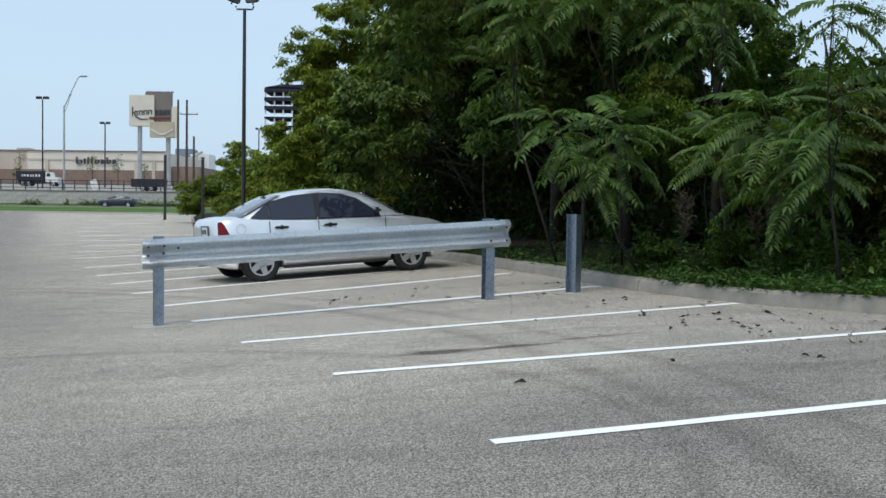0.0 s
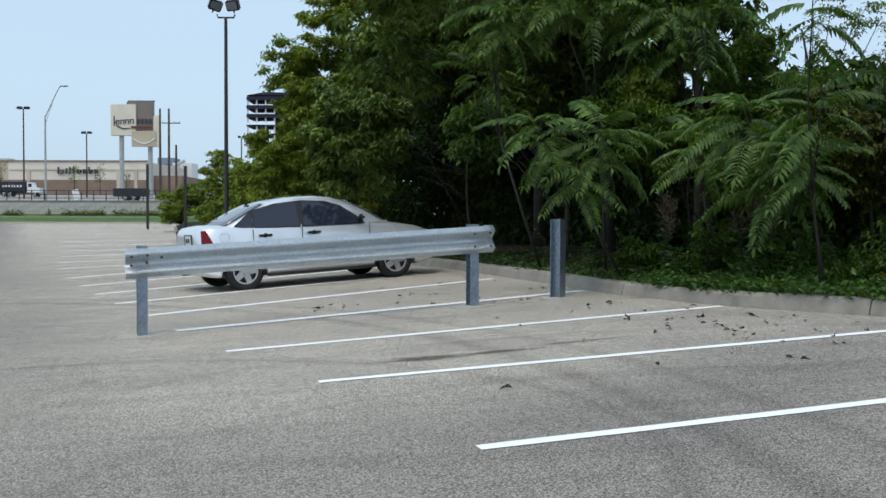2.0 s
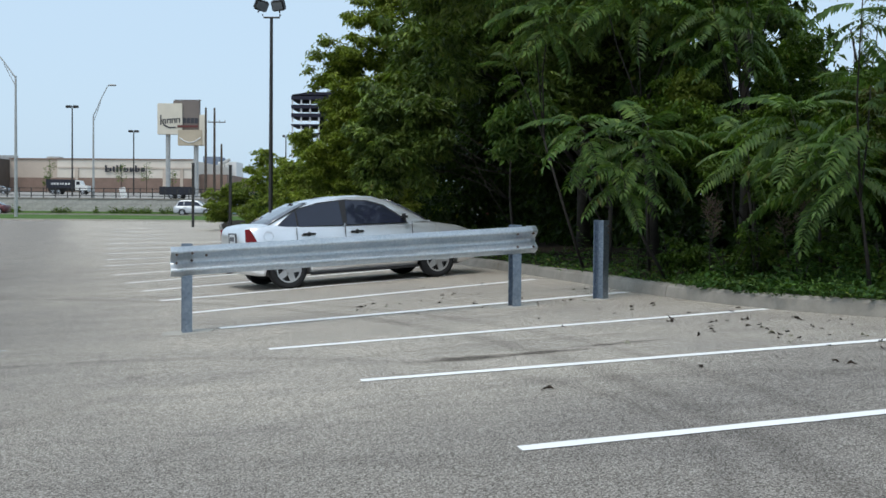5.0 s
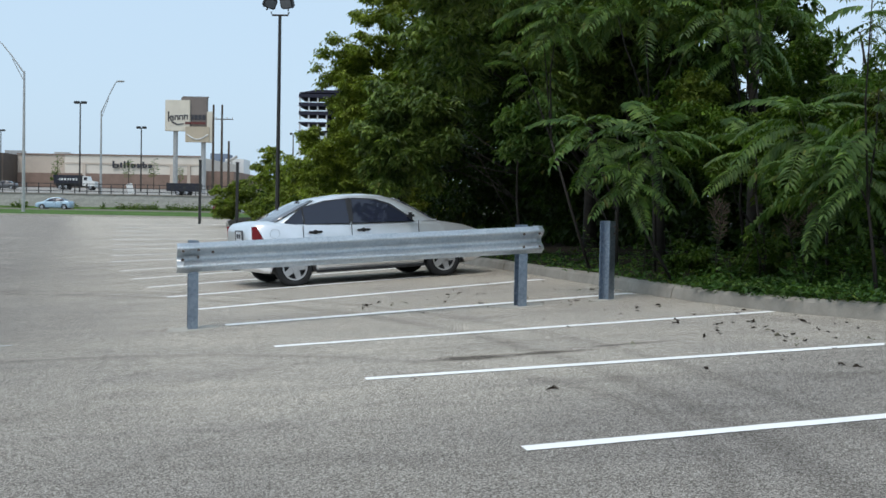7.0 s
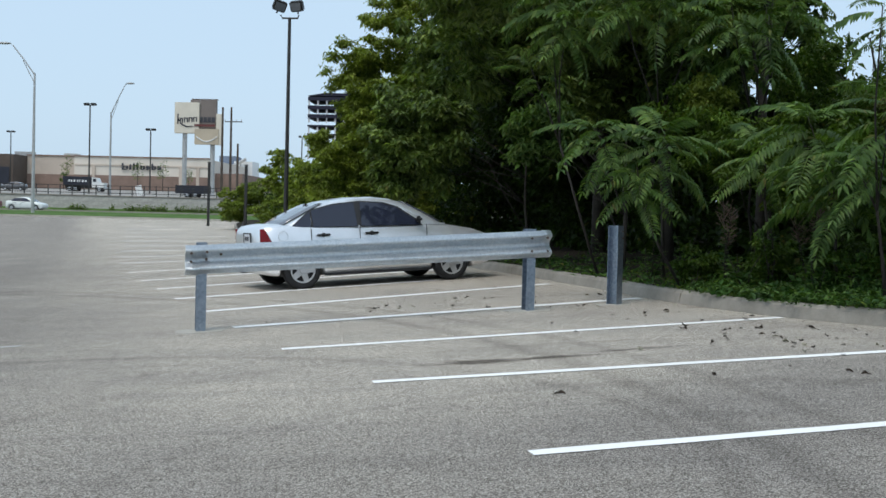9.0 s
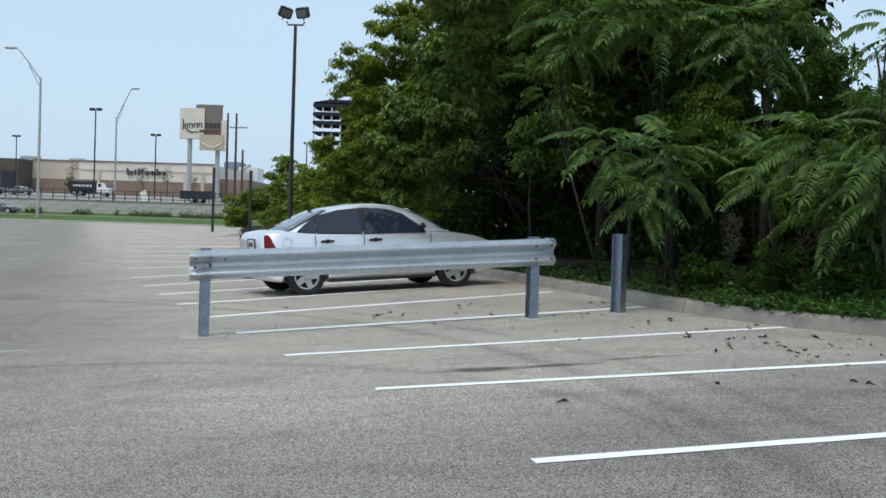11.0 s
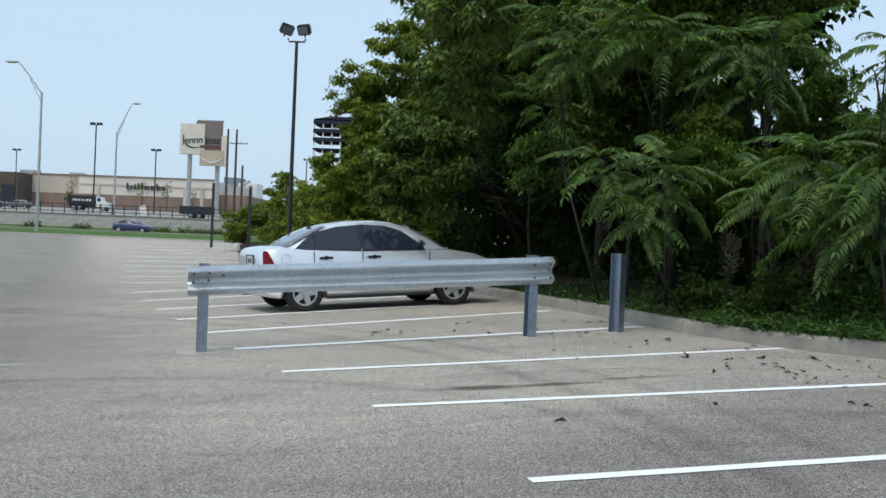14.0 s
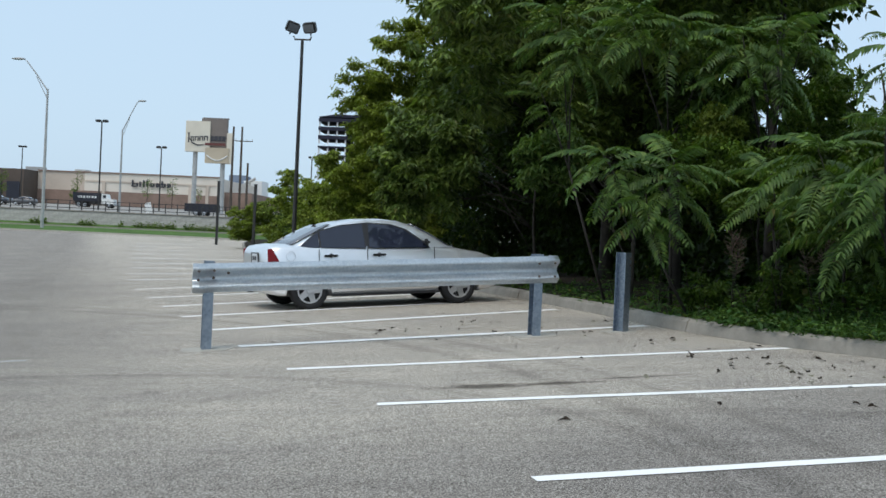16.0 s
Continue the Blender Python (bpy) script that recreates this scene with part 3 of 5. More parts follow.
def build_car(name, m, style, paint, label, group="", fine=False):
    s = style
    root = thing(name, m, label, "car", group)
    half, tail, step = s["L"] / 2, s["tail"], 0.035 if fine else 0.11
    ax = (-s["wb"] / 2, s["wb"] / 2)
    ar = s["wr"] + 0.055
    dx, dz = zip(*s["deck"])
    xs = sorted(set(list(np.arange(tail, half, step)) + [half] + [a + k * ar * 0.999 for a in ax for k in (-1, -0.97, -0.85, -0.6, 0, 0.6, 0.85, 0.97, 1)]))
    bm = bmesh.new()
    rings = []
    for x in xs:
        end = max(0.0, (x - half + 0.42) / 0.42, (tail + 0.3 - x) / 0.42)
        w = s["W"] * (1 - 0.17 * end ** 2.2)
        zb = s["ground"] + 0.10 * end ** 2
        for a in ax:
            if abs(x - a) < ar:
                zb = max(zb, s["wr"] + math.sqrt(ar * ar - (x - a) ** 2))
        zd = float(np.interp(x, dx, dz))
        zm = s["ground"] + 0.62 * (zd - s["ground"])
        zm = max(zm, zb + 0.03)
        sh = max(zd - 0.07, zm + 0.02)
        bulge = 1.0
        pr = [(0, zb), (w * 0.88, zb), (w * 0.965 * bulge, zb + 0.012), (w * 0.985, zb + (zm - zb) * 0.35), (w, zb + (zm - zb) * 0.75), (w * 0.995, zm), (w * 0.965, sh), (w * 0.90, zd - 0.015), (w * 0.80, zd), (w * 0.4, zd + 0.018), (0, zd + 0.024)]
        rings.append([bm.verts.new((x, y, z)) for y, z in pr] + [bm.verts.new((x, -y, z)) for y, z in pr[-2:0:-1]])
    for p, q in zip(rings, rings[1:]):
        n = len(p)
        for k in range(n):
            bm.faces.new((p[k], p[(k + 1) % n], q[(k + 1) % n], q[k]))
    bm.faces.new(rings[0])
    bm.faces.new(rings[-1][::-1])
    bmesh.ops.recalc_face_normals(bm, faces=bm.faces)
    part("body", bm, paint, root, smooth=True)
    # cabin shell
    rx, rz = zip(*s["roof"])
    rx0, rx1, top = rx[0], rx[-1], max(rz)
    belt = float(np.interp(0, dx, dz)) - 0.03

    def side_y(z):
        f = (z - belt) / (top - belt)
        return s["W"] * (0.955 - 0.20 * f - 0.06 * f * f)

    bm = bmesh.new()
    rings = []
    for x in sorted(set(list(np.arange(rx0, rx1, step)) + [rx1])):
        z = float(np.interp(x, rx, rz))
        pinch = 1 - 0.05 * max(0, (x - 0.3)) - 0.07 * max(0, -x - 0.6)
        ze = max(belt, z - 0.045)
        y0, y1 = side_y(belt) * pinch, side_y(ze) * pinch
        pr = [(y0, belt - 0.02), (y0 * 0.5 + y1 * 0.5 + 0.006, (belt + ze) / 2), (y1, ze), (y1 * 0.93, z - 0.012), (y1 * 0.75, z + 0.004), (0, z + 0.014)]
        rings.append([bm.verts.new((x, y, q)) for y, q in pr] + [bm.verts.new((x, -y, q)) for y, q in pr[-2::-1]])
    for p, q in zip(rings, rings[1:]):
        for k in range(len(p) - 1):
            bm.faces.new((p[k], p[k + 1], q[k + 1], q[k]))
    bmesh.ops.recalc_face_normals(bm, faces=bm.faces)
    part("cabin", bm, paint, root, "painted roof and pillars", smooth=True)
    # side windows: dark surround and the pane over it

    def pane(poly, off, sg):
        out = []
        for x, z in poly:
            pinch = 1 - 0.05 * max(0, (x - 0.3)) - 0.07 * max(0, -x - 0.6)
            out.append((x, sg * ((side_y(z) + 0.006) * pinch + off), z))
        return out

    for sg in (-1, 1):
        if fine:
            part("window_surround", prism(bmesh.new(), pane(s["surround"], 0.0, sg), (0, sg * 0.007, 0)), TRIM, root, "black surround of the side windows")
        for poly in s["glass"]:
            cx, cz = sum(p[0] for p in poly) / len(poly), sum(p[1] for p in poly) / len(poly)
            big = [(cx + (x - cx) * 1.05, cz + (z - cz) * 1.06) for x, z in poly]
            o = part("window", prism(bmesh.new(), pane(big, 0.004, sg), (0, sg * 0.006, 0)), TRIM, root, "black rubber window surround")
            part("pane", prism(bmesh.new(), pane(poly, 0.0125, sg), (0, sg * 0.004, 0)), DARKGLASS, o, "dark tinted window glass")
        bx = s["seams"][-2]
        part("pillar_trim", prism(bmesh.new(), pane([(bx - 0.05, belt + 0.03), (bx + 0.05, belt + 0.03), (bx + 0.04, top - 0.085), (bx - 0.05, top - 0.085)], 0.003, sg), (0, sg * 0.005, 0)), TRIM, root, "black door pillar")
        for x in s["seams"]:
            zt = belt + 0.02
            part("door_seam", boxed(x - 0.003, x + 0.003, sg * s["W"] * 0.98, sg * (s["W"] + 0.001), s["ground"] + 0.14 if abs(x) < 0.8 else 0.55, zt - 0.03), TRIM, root, "dark gap at the edge of a door")
        for x in s["seams"][:-1]:
            h = part("handle", boxed(x + 0.08, x + 0.32, sg * s["W"] * 0.985, sg * (s["W"] + 0.03), belt - 0.135, belt - 0.10, bevel=0.014), TRIM, root, "black door handle")
            if fine:
                # raised black disc imitates the shade of the handle recess
                cup = bmesh.new()
                bmesh.ops.create_cone(cup, cap_ends=True, segments=16, radius1=0.036, radius2=0.033, depth=0.012, matrix=pose(x + 0.2, sg * (s["W"] + 0.001), belt - 0.117, 90, 0, 0))
                part("handle_cup", cup, TRIM, h, "black disc imitating the shaded recess behind the handle")
        mir = part("mirror", boxed(0.66, 0.76, sg * (s["W"] - 0.07), sg * (s["W"] + 0.09), belt + 0.02, belt + 0.13, bevel=0.035), TRIM, root, "black door mirror")
        # black strip at the sill stands in for the shaded gap under the body
        part("sill", boxed(-s["wb"] / 2 + ar, s["wb"] / 2 - ar, sg * (s["W"] - 0.06), sg * (s["W"] - 0.01), s["ground"] - 0.03, s["ground"] + 0.015, bevel=0.01), TRIM, root, "black strip at the sill, drawn for the shaded gap below")
        for x in ax:
            wheel_parts(root, x, sg * (s["W"] - 0.11), s["wr"], sg, fine)
        # tail lamp wraps the corner; headlamp in front
        tl = [(tail - 0.005, sg * s["W"] * 0.50, 0.74), (tail + 0.02, sg * s["W"] * 0.80, 0.70), (tail + 0.10, sg * s["W"] * 0.90, 0.70), (tail + 0.36, sg * s["W"] * 0.965, 0.80), (tail + 0.22, sg * s["W"] * 0.955, 0.99), (tail + 0.08, sg * s["W"] * 0.86, 1.0)]
        if fine:
            tl = [(tail + 0.02, sg * s["W"] * 0.90, 0.70), (tail + 0.20, sg * (s["W"] * 1.0), 0.72), (tail + 0.07, sg * (s["W"] * 0.97), 0.985), (tail + 0.02, sg * s["W"] * 0.90, 0.98)]
        part("tail_lamp", prism(bmesh.new(), tl, (-0.02, sg * 0.012, 0)), TAIL, root, "red tail lamp")
        part("head_lamp", prism(bmesh.new(), [(half - 0.32, sg * s["W"] * 0.95, 0.62), (half - 0.06, sg * s["W"] * 0.8, 0.60), (half - 0.06, sg * s["W"] * 0.8, 0.70), (half - 0.32, sg * s["W"] * 0.92, 0.76)], (0.02, sg * 0.012, 0)), CLEARL, root, "clear head lamp")
    # front and rear screens
    for (xa, xb), nm in ((s["rear"], "rear_screen"), (s["front"], "windscreen")):
        za, zb2 = float(np.interp(xa, rx, rz)), float(np.interp(xb, rx, rz))
        q = []
        for i in range(5):
            x = xa + (xb - xa) * i / 4
            z = float(np.interp(x, rx, rz))
            q.append((x, side_y(max(belt, z - 0.045)) * 0.86 * (1 - 0.06 * max(0, -x - 0.6)), z))
        bm = bmesh.new()
        sx = -1 if nm == "rear_screen" else 1
        lo = [[bm.verts.new((x + sx * 0.012, y * k, z + 0.016 + 0.010 * (1 - k * k))) for k in (-1, -0.5, 0, 0.5, 1)] for x, y, z in q]
        for p, r in zip(lo, lo[1:]):
            for k in range(4):
                bm.faces.new((p[k], p[k + 1], r[k + 1], r[k]))
        bmesh.ops.recalc_face_normals(bm, faces=bm.faces)
        bmesh.ops.solidify(bm, geom=bm.faces[:], thickness=0.004)
        part(nm, bm, SCREENGLASS, root, "tinted glass screen", smooth=True)
    if fine:
        part("bumper", boxed(tail - 0.05, tail + 0.28, -s["W"] * 0.87, s["W"] * 0.87, 0.36, 0.62, bevel=0.07), paint, root, smooth=True)
        pl = part("number_plate", boxed(tail - 0.012, tail + 0.03, -0.16, 0.16, 0.74, 0.90, bevel=0.004), PLATE, root, "white number plate with dark bars")
        for y0, y1 in ((-0.12, -0.02), (0.01, 0.11)):
            part("plate_bar", boxed(tail - 0.016, tail - 0.008, y0, y1, 0.79, 0.86), DARKBAR, pl)
        # flat black panel gives the recess its dark by colour, not depth
        part("plate_recess", boxed(tail - 0.004, tail + 0.05, -0.26, 0.26, 0.71, 0.93, bevel=0.01), TRIM, root, "black panel imitating the dark recess round the number plate")
        ring = bmesh.new()
        for k in range(20):
            a, b = 2 * math.pi * k / 20, 2 * math.pi * (k + 1) / 20
            o = [(-1.62 + math.cos(t) * q, -s["W"] * 0.985, 0.86 + math.sin(t) * q) for t, q in ((a, 0.080), (a, 0.076), (b, 0.076), (b, 0.080))]
            prism(ring, o, (0, -0.010, 0))
        part("fuel_flap", ring, ALLOY, root, "round fuel flap outline")
        part("exhaust", tubed([(tail - 0.02, 0.45, 0.27), (tail + 0.4, 0.45, 0.27)], 0.028, 10), BRONZE, root)
        part("underbody", boxed(-1.55, 1.8, -0.6, 0.6, 0.2, 0.36), TRIM, root, "dark underbody")
    return root


DARKGLASS = plain("dark_tinted_glass", (0.022, 0.026, 0.045), 0.03, grain=0.02, spec=0.6)
# screens: paler glass colour and high IOR stand in for the reflected sky
SCREENGLASS = plain("sky_toned_screen_glass", (0.10, 0.11, 0.13), 0.03, grain=0.02, spec=1.0)
SCREENGLASS.node_tree.nodes["Principled BSDF"].inputs["IOR"].default_value = 1.9
CAR_HEAD = 26.5


def lot_pose(x, y, head):
    c, s = math.cos(radians(head)), math.sin(radians(head))
    f = Vector((c, s, (lot_z(x + c, y + s) - lot_z(x - c, y - s)) / 2)).normalized()
    l = Vector((-s, c, (lot_z(x - s, y + c) - lot_z(x + s, y - c)) / 2)).normalized()
    u = f.cross(l).normalized()
    l = u.cross(f)
    m = Matrix((f, l, u)).transposed().to_4x4()
    m.translation = (x, y, lot_z(x, y))
    return m


_f, _l = (math.cos(radians(CAR_HEAD)), math.sin(radians(CAR_HEAD))), (-math.sin(radians(CAR_HEAD)), math.cos(radians(CAR_HEAD)))
build_car("parked_car", lot_pose(-2.88 + _f[0] * 1.31 + _l[0] * 0.78, 18.02 + _f[1] * 1.31 + _l[1] * 0.78, CAR_HEAD), SEDAN, SILVER, "silver four-door sedan parked in a stall nose to the bushes", fine=True)

# ---------------------------------------------------------------- lamps, poles and signs
def build_flood_lamp():
    root = thing("flood_lamp", pose(-7.6, 43.0, lot_z(-7.6, 43.0)), "tall dark pole with two square flood lamps on top", "street lamp")
    zt = 8.58
    part("pole", tubed([(0, 0, 0), (0, 0, 4), (0, 0, zt)], [0.085, 0.075, 0.06], 10), BRONZE, root)
    part("base_plate", boxed(-0.2, 0.2, -0.2, 0.2, 0.0, 0.06, bevel=0.01), BRONZE, root)
    part("crossbar", tubed([(-0.34, 0, zt + 0.12), (-0.3, 0, zt), (0.3, 0, zt), (0.34, 0, zt + 0.12)], 0.035, 8), BRONZE, root)
    for s, yaw in ((-1, 28), (1, -14)):
        h = part("lamp_head", boxed(-0.25, 0.25, -0.13, 0.13, -0.2, 0.2, bevel=0.04), BRONZE, root, "dark flood lamp housing")
        h.matrix_local = pose(0.33 * s - 0.06, -0.02, zt + 0.46, 24, (14 if s < 0 else -4), yaw)
        part("lamp_glass", boxed(-0.20, 0.20, -0.145, -0.12, -0.15, 0.15, bevel=0.01), LAMPGLASS, h, "grey lamp glass")
        part("bracket", tubed([(-0.02, 0, -0.30), (0, 0, -0.19)], 0.03, 6), BRONZE, h)


def build_street_lamp(x, y, z0, ztop, reach, rise, sgn, r=0.11):
    root = thing("street_lamp", pose(x, y, z0), "grey metal street lamp with a long raked arm", "street lamp", "street lamps by the road")
    h = ztop - z0
    part("pole", tubed([(0, 0, 0), (0, 0, h * 0.5), (0, 0, h)], [r * 1.25, r, r * 0.7], 10), GREYPOLE, root)
    arm = [(0, 0, h - 0.2), (sgn * reach * 0.35, 0, h + rise * 0.5), (sgn * reach * 0.65, 0, h + rise * 0.93), (sgn * reach * 0.75, 0, h + rise)]
    part("arm", tubed(arm, [r * 0.55, r * 0.5, r * 0.45, r * 0.4], 8), GREYPOLE, root)
    part("brace", tubed([(0, 0, h - 1.0), (sgn * reach * 0.35, 0, h + rise * 0.42)], r * 0.3, 6), GREYPOLE, root)
    bm = bmesh.new()
    bmesh.ops.create_uvsphere(bm, u_segments=12, v_segments=6, radius=0.5, matrix=Matrix.Translation((sgn * reach * 0.9, 0, h + rise)) @ Matrix.Diagonal((reach * 0.42, 0.45, 0.26, 1)))
    part("lamp_head", bm, GREYPOLE, root, "flat oval lamp head", smooth=True)


def build_lot_lamp(x, y, z0, ztop, w):
    root = thing("lot_lamp", pose(x, y, z0), "thin dark car park lamp with a flat wide head", "street lamp", "car park lamps")
    part("pole", tubed([(0, 0, 0), (0, 0, ztop - z0)], [0.13, 0.1], 8), BRONZE, root)
    for s in (-1, 1):
        part("lamp_head", boxed(s * 0.12, s * w, -0.3, 0.3, ztop - z0 - 0.05, ztop - z0 + 0.32, bevel=0.06), BRONZE, root, "flat dark lamp head")


build_flood_lamp()
build_street_lamp(-44.5, 110.0, 0.85, 14.6, 3.4, 2.85, -1, 0.14)
build_street_lamp(-46.4, 138.5, 3.0, 13.4, 2.6, 3.6, 1, 0.13)
for x, y, zt, w in ((-58.4, 165.0, 16.7, 0.9), (-56.8, 190.0, 15.0, 0.85), (-97.8, 230.0, 16.9, 0.85), (-33.5, 205.0, 15.4, 0.6)):
    build_lot_lamp(x, y, 3.0 + (y - 137) * 0.025, zt, w)


def build_dark_post(x, y, h):
    root = thing("dark_post", pose(x, y, lot_z(x, y)), "tall plain dark metal post beside the bushes", "post", "dark posts")
    part("shaft", boxed(-0.09, 0.09, -0.09, 0.09, -0.1, h, bevel=0.012), BRONZE, root)
    part("cap", boxed(-0.11, 0.11, -0.11, 0.11, h, h + 0.05, bevel=0.01), BRONZE, root)


build_dark_post(-20.9, 85.0, 5.07 - lot_z(-20.9, 85.0))
build_dark_post(-15.95, 75.0, 4.5 - lot_z(-15.95, 75.0))


def build_utility_pole(x, y, z0, zt, arms):
    root = thing("utility_pole", pose(x, y, z0), "dark wooden utility pole with a cross arm", "utility pole", "utility poles")
    part("pole", tubed([(0, 0, 0), (0, 0, zt - z0)], [0.19, 0.13], 8), WOODPOLE, root)
    for z in arms:
        a = part("cross_arm", boxed(-0.9, 1.5, -0.06, 0.06, z - z0, z - z0 + 0.12), WOODPOLE, root)
        for dx in (-0.8, 0.7, 1.4):
            part("insulator", tubed([(dx, 0, z - z0 + 0.12), (dx, 0, z - z0 + 0.35)], 0.05, 6), GREYPOLE, a)


build_utility_pole(-35.2, 150.0, 3.3, 15.4, ())
build_utility_pole(-34.5, 152.0, 3.35, 15.6, (13.6,))
build_utility_pole(-33.1, 150.0, 3.3, 10.6, ())


def build_mall_sign():
    root = thing("pylon_sign", pose(0, 170.0, 0), "tall shopping centre sign of overlapping cream, taupe and tan panels", "sign")
    z0 = 3.8
    for x, zt in ((-45.6, 13.4), (-41.35, 11.8)):
        part("leg", tubed([(x, 0, z0), (x, 0, zt)], 0.36, 12), GREYPOLE, root, "round grey steel leg")
    part("cream_panel", boxed(-47.05, -43.3, -0.7, 0.1, 13.2, 17.85, bevel=0.06), SIGNCREAM, root, "cream sign panel")
    part("taupe_panel", boxed(-44.75, -40.8, -0.35, 0.45, 13.6, 18.3, bevel=0.06), SIGNTAUPE, root, "dark taupe sign panel")
    for k in range(9):
        x = -44.55 + k * 0.45
        part("top_notch", boxed(x, x + 0.26, -0.3, 0.4, 18.3, 18.46), SIGNTAUPE, root)
    part("tan_panel", boxed(-43.95, -40.3, -0.78, -0.36, 11.55, 13.9, bevel=0.05), SIGNTAN, root, "tan lower sign panel")
    part("side_panel", boxed(-40.75, -39.9, -0.6, 0.2, 11.55, 16.2, bevel=0.05), SIGNCREAM, root)
    # the name is drawn as bars of its size and colour
    for a, b, lo, hi in ((-46.6, -46.3, 14.6, 16.1), (-46.25, -45.75, 14.75, 15.5), (-45.6, -45.0, 14.85, 15.55), (-44.9, -44.3, 14.9, 15.6), (-44.2, -43.6, 14.95, 15.65)):
        part("letter_bar", boxed(a, a + 0.17, -0.76, -0.69, lo, hi), DARKBAR, root)
        if b - a > 0.4:
            part("letter_bar", boxed(b - 0.17, b, -0.76, -0.69, lo, hi), DARKBAR, root)
            part("letter_bar", boxed(a + 0.17, b - 0.17, -0.75, -0.69, hi - 0.16, hi), DARKBAR, root)
    for a, b in ((-43.25, -42.8), (-42.7, -42.2), (-42.1, -41.6), (-41.5, -41.0)):
        part("letter_bar", boxed(a, b, -0.42, -0.34, 14.95, 15.7), DARKBAR, root)
    part("underline", boxed(-44.0, -40.9, -0.80, -0.70, 14.25, 14.6), SIGNRED, root, "dark red bar under the lettering")
    part("initial_stroke", tubed([(-46.45, -0.75, 15.3), (-46.0, -0.75, 14.6), (-45.2, -0.75, 14.2), (-44.2, -0.78, 14.3)], [0.08, 0.12, 0.1, 0.06], 6), DARKBAR, root)
    arc = [(-43.7 + 3.2 * k / 10, -0.82, 12.75 - 0.75 * math.sin(math.pi * k / 10)) for k in range(11)]
    part("swoosh", tubed(arc, 0.09, 6), WHITEP, root, "pale curved stroke")


build_mall_sign()


def build_mall():
    y = 260.0
    g = 3.0 + (y - 137) * 0.025
    root = thing("shopping_mall", pose(0, y, 0), "long low cream and brown department store with flat roofs", "building")
    part("wall_block", boxed(-175, -106.6, -8, 40, g - 1, 13.5), UMBER, root, "dark brown entrance block")
    part("wall_block", boxed(-106.6, -94.8, 0, 40, g - 1, 13.6), BEIGE, root, "beige stucco block")
    part("wall_block", boxed(-94.8, -63.5, -2, 40, g - 1, 13.55), CREAM, root, "cream stucco block")
    part("wall_block", boxed(-63.5, -57.0, 4, 40, g - 1, 10.6), BROWN, root, "low brown brick end")
    for x0, x1, yy, z in ((-94.8, -63.5, -2, 13.55), (-106.6, -94.8, 0, 13.6)):
        part("coping", boxed(x0 - 0.1, x1 + 0.1, yy - 0.25, yy + 0.3, z, z + 0.28), BROWN, root, "brown roof coping")
        part("plinth", boxed(x0 + 0.02, x1 - 0.02, yy - 0.25, yy - 0.02, g - 1, 9.4), BROWN, root, "brown brick lower wall")
    part("stripe", boxed(-94.6, -63.6, -2.18, -2.02, 11.55, 11.85), BEIGE, root, "thin beige band")
    for x in (-90.2, -70.0, -66.0):
        part("pier", boxed(x - 0.35, x + 0.35, -2.35, -2.05, g - 1, 11.6), BEIGE, root)
    # store name as bars
    xs = [(-83.6, -82.2, 10.75, 12.3), (-81.8, -81.4, 10.8, 12.0), (-81.0, -80.6, 10.8, 12.3), (-80.2, -79.8, 10.8, 12.3), (-79.3, -78.3, 10.8, 11.8), (-77.9, -77.1, 10.8, 11.8), (-76.7, -75.7, 10.8, 12.3), (-75.3, -74.5, 10.8, 11.8)]
    for a, b, lo, hi in xs:
        part("letter_bar", boxed(a, min(b, a + 0.36), -2.55, -2.2, lo, hi), DARKBAR, root)
        if b - a > 0.5:
            part("letter_bar", boxed(b - 0.3, b, -2.55, -2.2, lo + 0.15, lo + 0.9), DARKBAR, root)
            part("letter_bar", boxed(a + 0.36, b - 0.3, -2.5, -2.2, lo, lo + 0.2), DARKBAR, root)
            part("letter_bar", boxed(a + 0.36, b - 0.3, -2.5, -2.2, lo + 0.72, lo + 0.9), DARKBAR, root)
    for x0 in (-119.5, -114.5, -110.4):
        part("entrance", boxed(x0, x0 + 3.0, -8.2, -7.9, g, 10.6), NAVY, root, "dark glazed entrance bay")
    for x0, w, h in ((-101, 3.0, 1.1), (-86, 2.2, 0.6), (-113, 4.0, 1.3), (-124, 3, 0.8)):
        part("roof_unit", boxed(x0, x0 + w, 8, 11, 13.4, 13.6 + h), GREYPOLE, root, "grey roof plant unit")


build_mall()


def build_highrise():
    root = thing("unfinished_tower", pose(-72.0, 560.0, 0), "open frame of a tower with dark floor slabs and pale columns", "building")
    w = 17.0
    for k in range(7):
        z = 58.4 - 4.3 * k
        part("floor_slab", boxed(-w, w + 10, 0, 22, z, z + (1.8 if k < 3 else 0.8)), FRAMEDARK, root, "dark floor slab")
        for x in np.arange(-w + 0.5, w + 10, 4.4):
            part("column", boxed(x - 0.35, x + 0.35, 0.5, 1.3, z - 2.3 if k < 3 else z - 3.3, z), FRAMELIGHT, root)
    part("core", boxed(-4, 8, 8, 16, -5, 60), FRAMEDARK, root, "dark lift core")
    part("roof_slab", prism(bmesh.new(), [(-w, 0, 60.75), (w + 10, 0, 60.75), (w + 6, 0, 61.6), (-w + 9, 0, 62.3), (-w + 4, 0, 61.4)], (0, 20, 0)), FRAMEDARK, root, "dark sloping roof slab")


build_highrise()


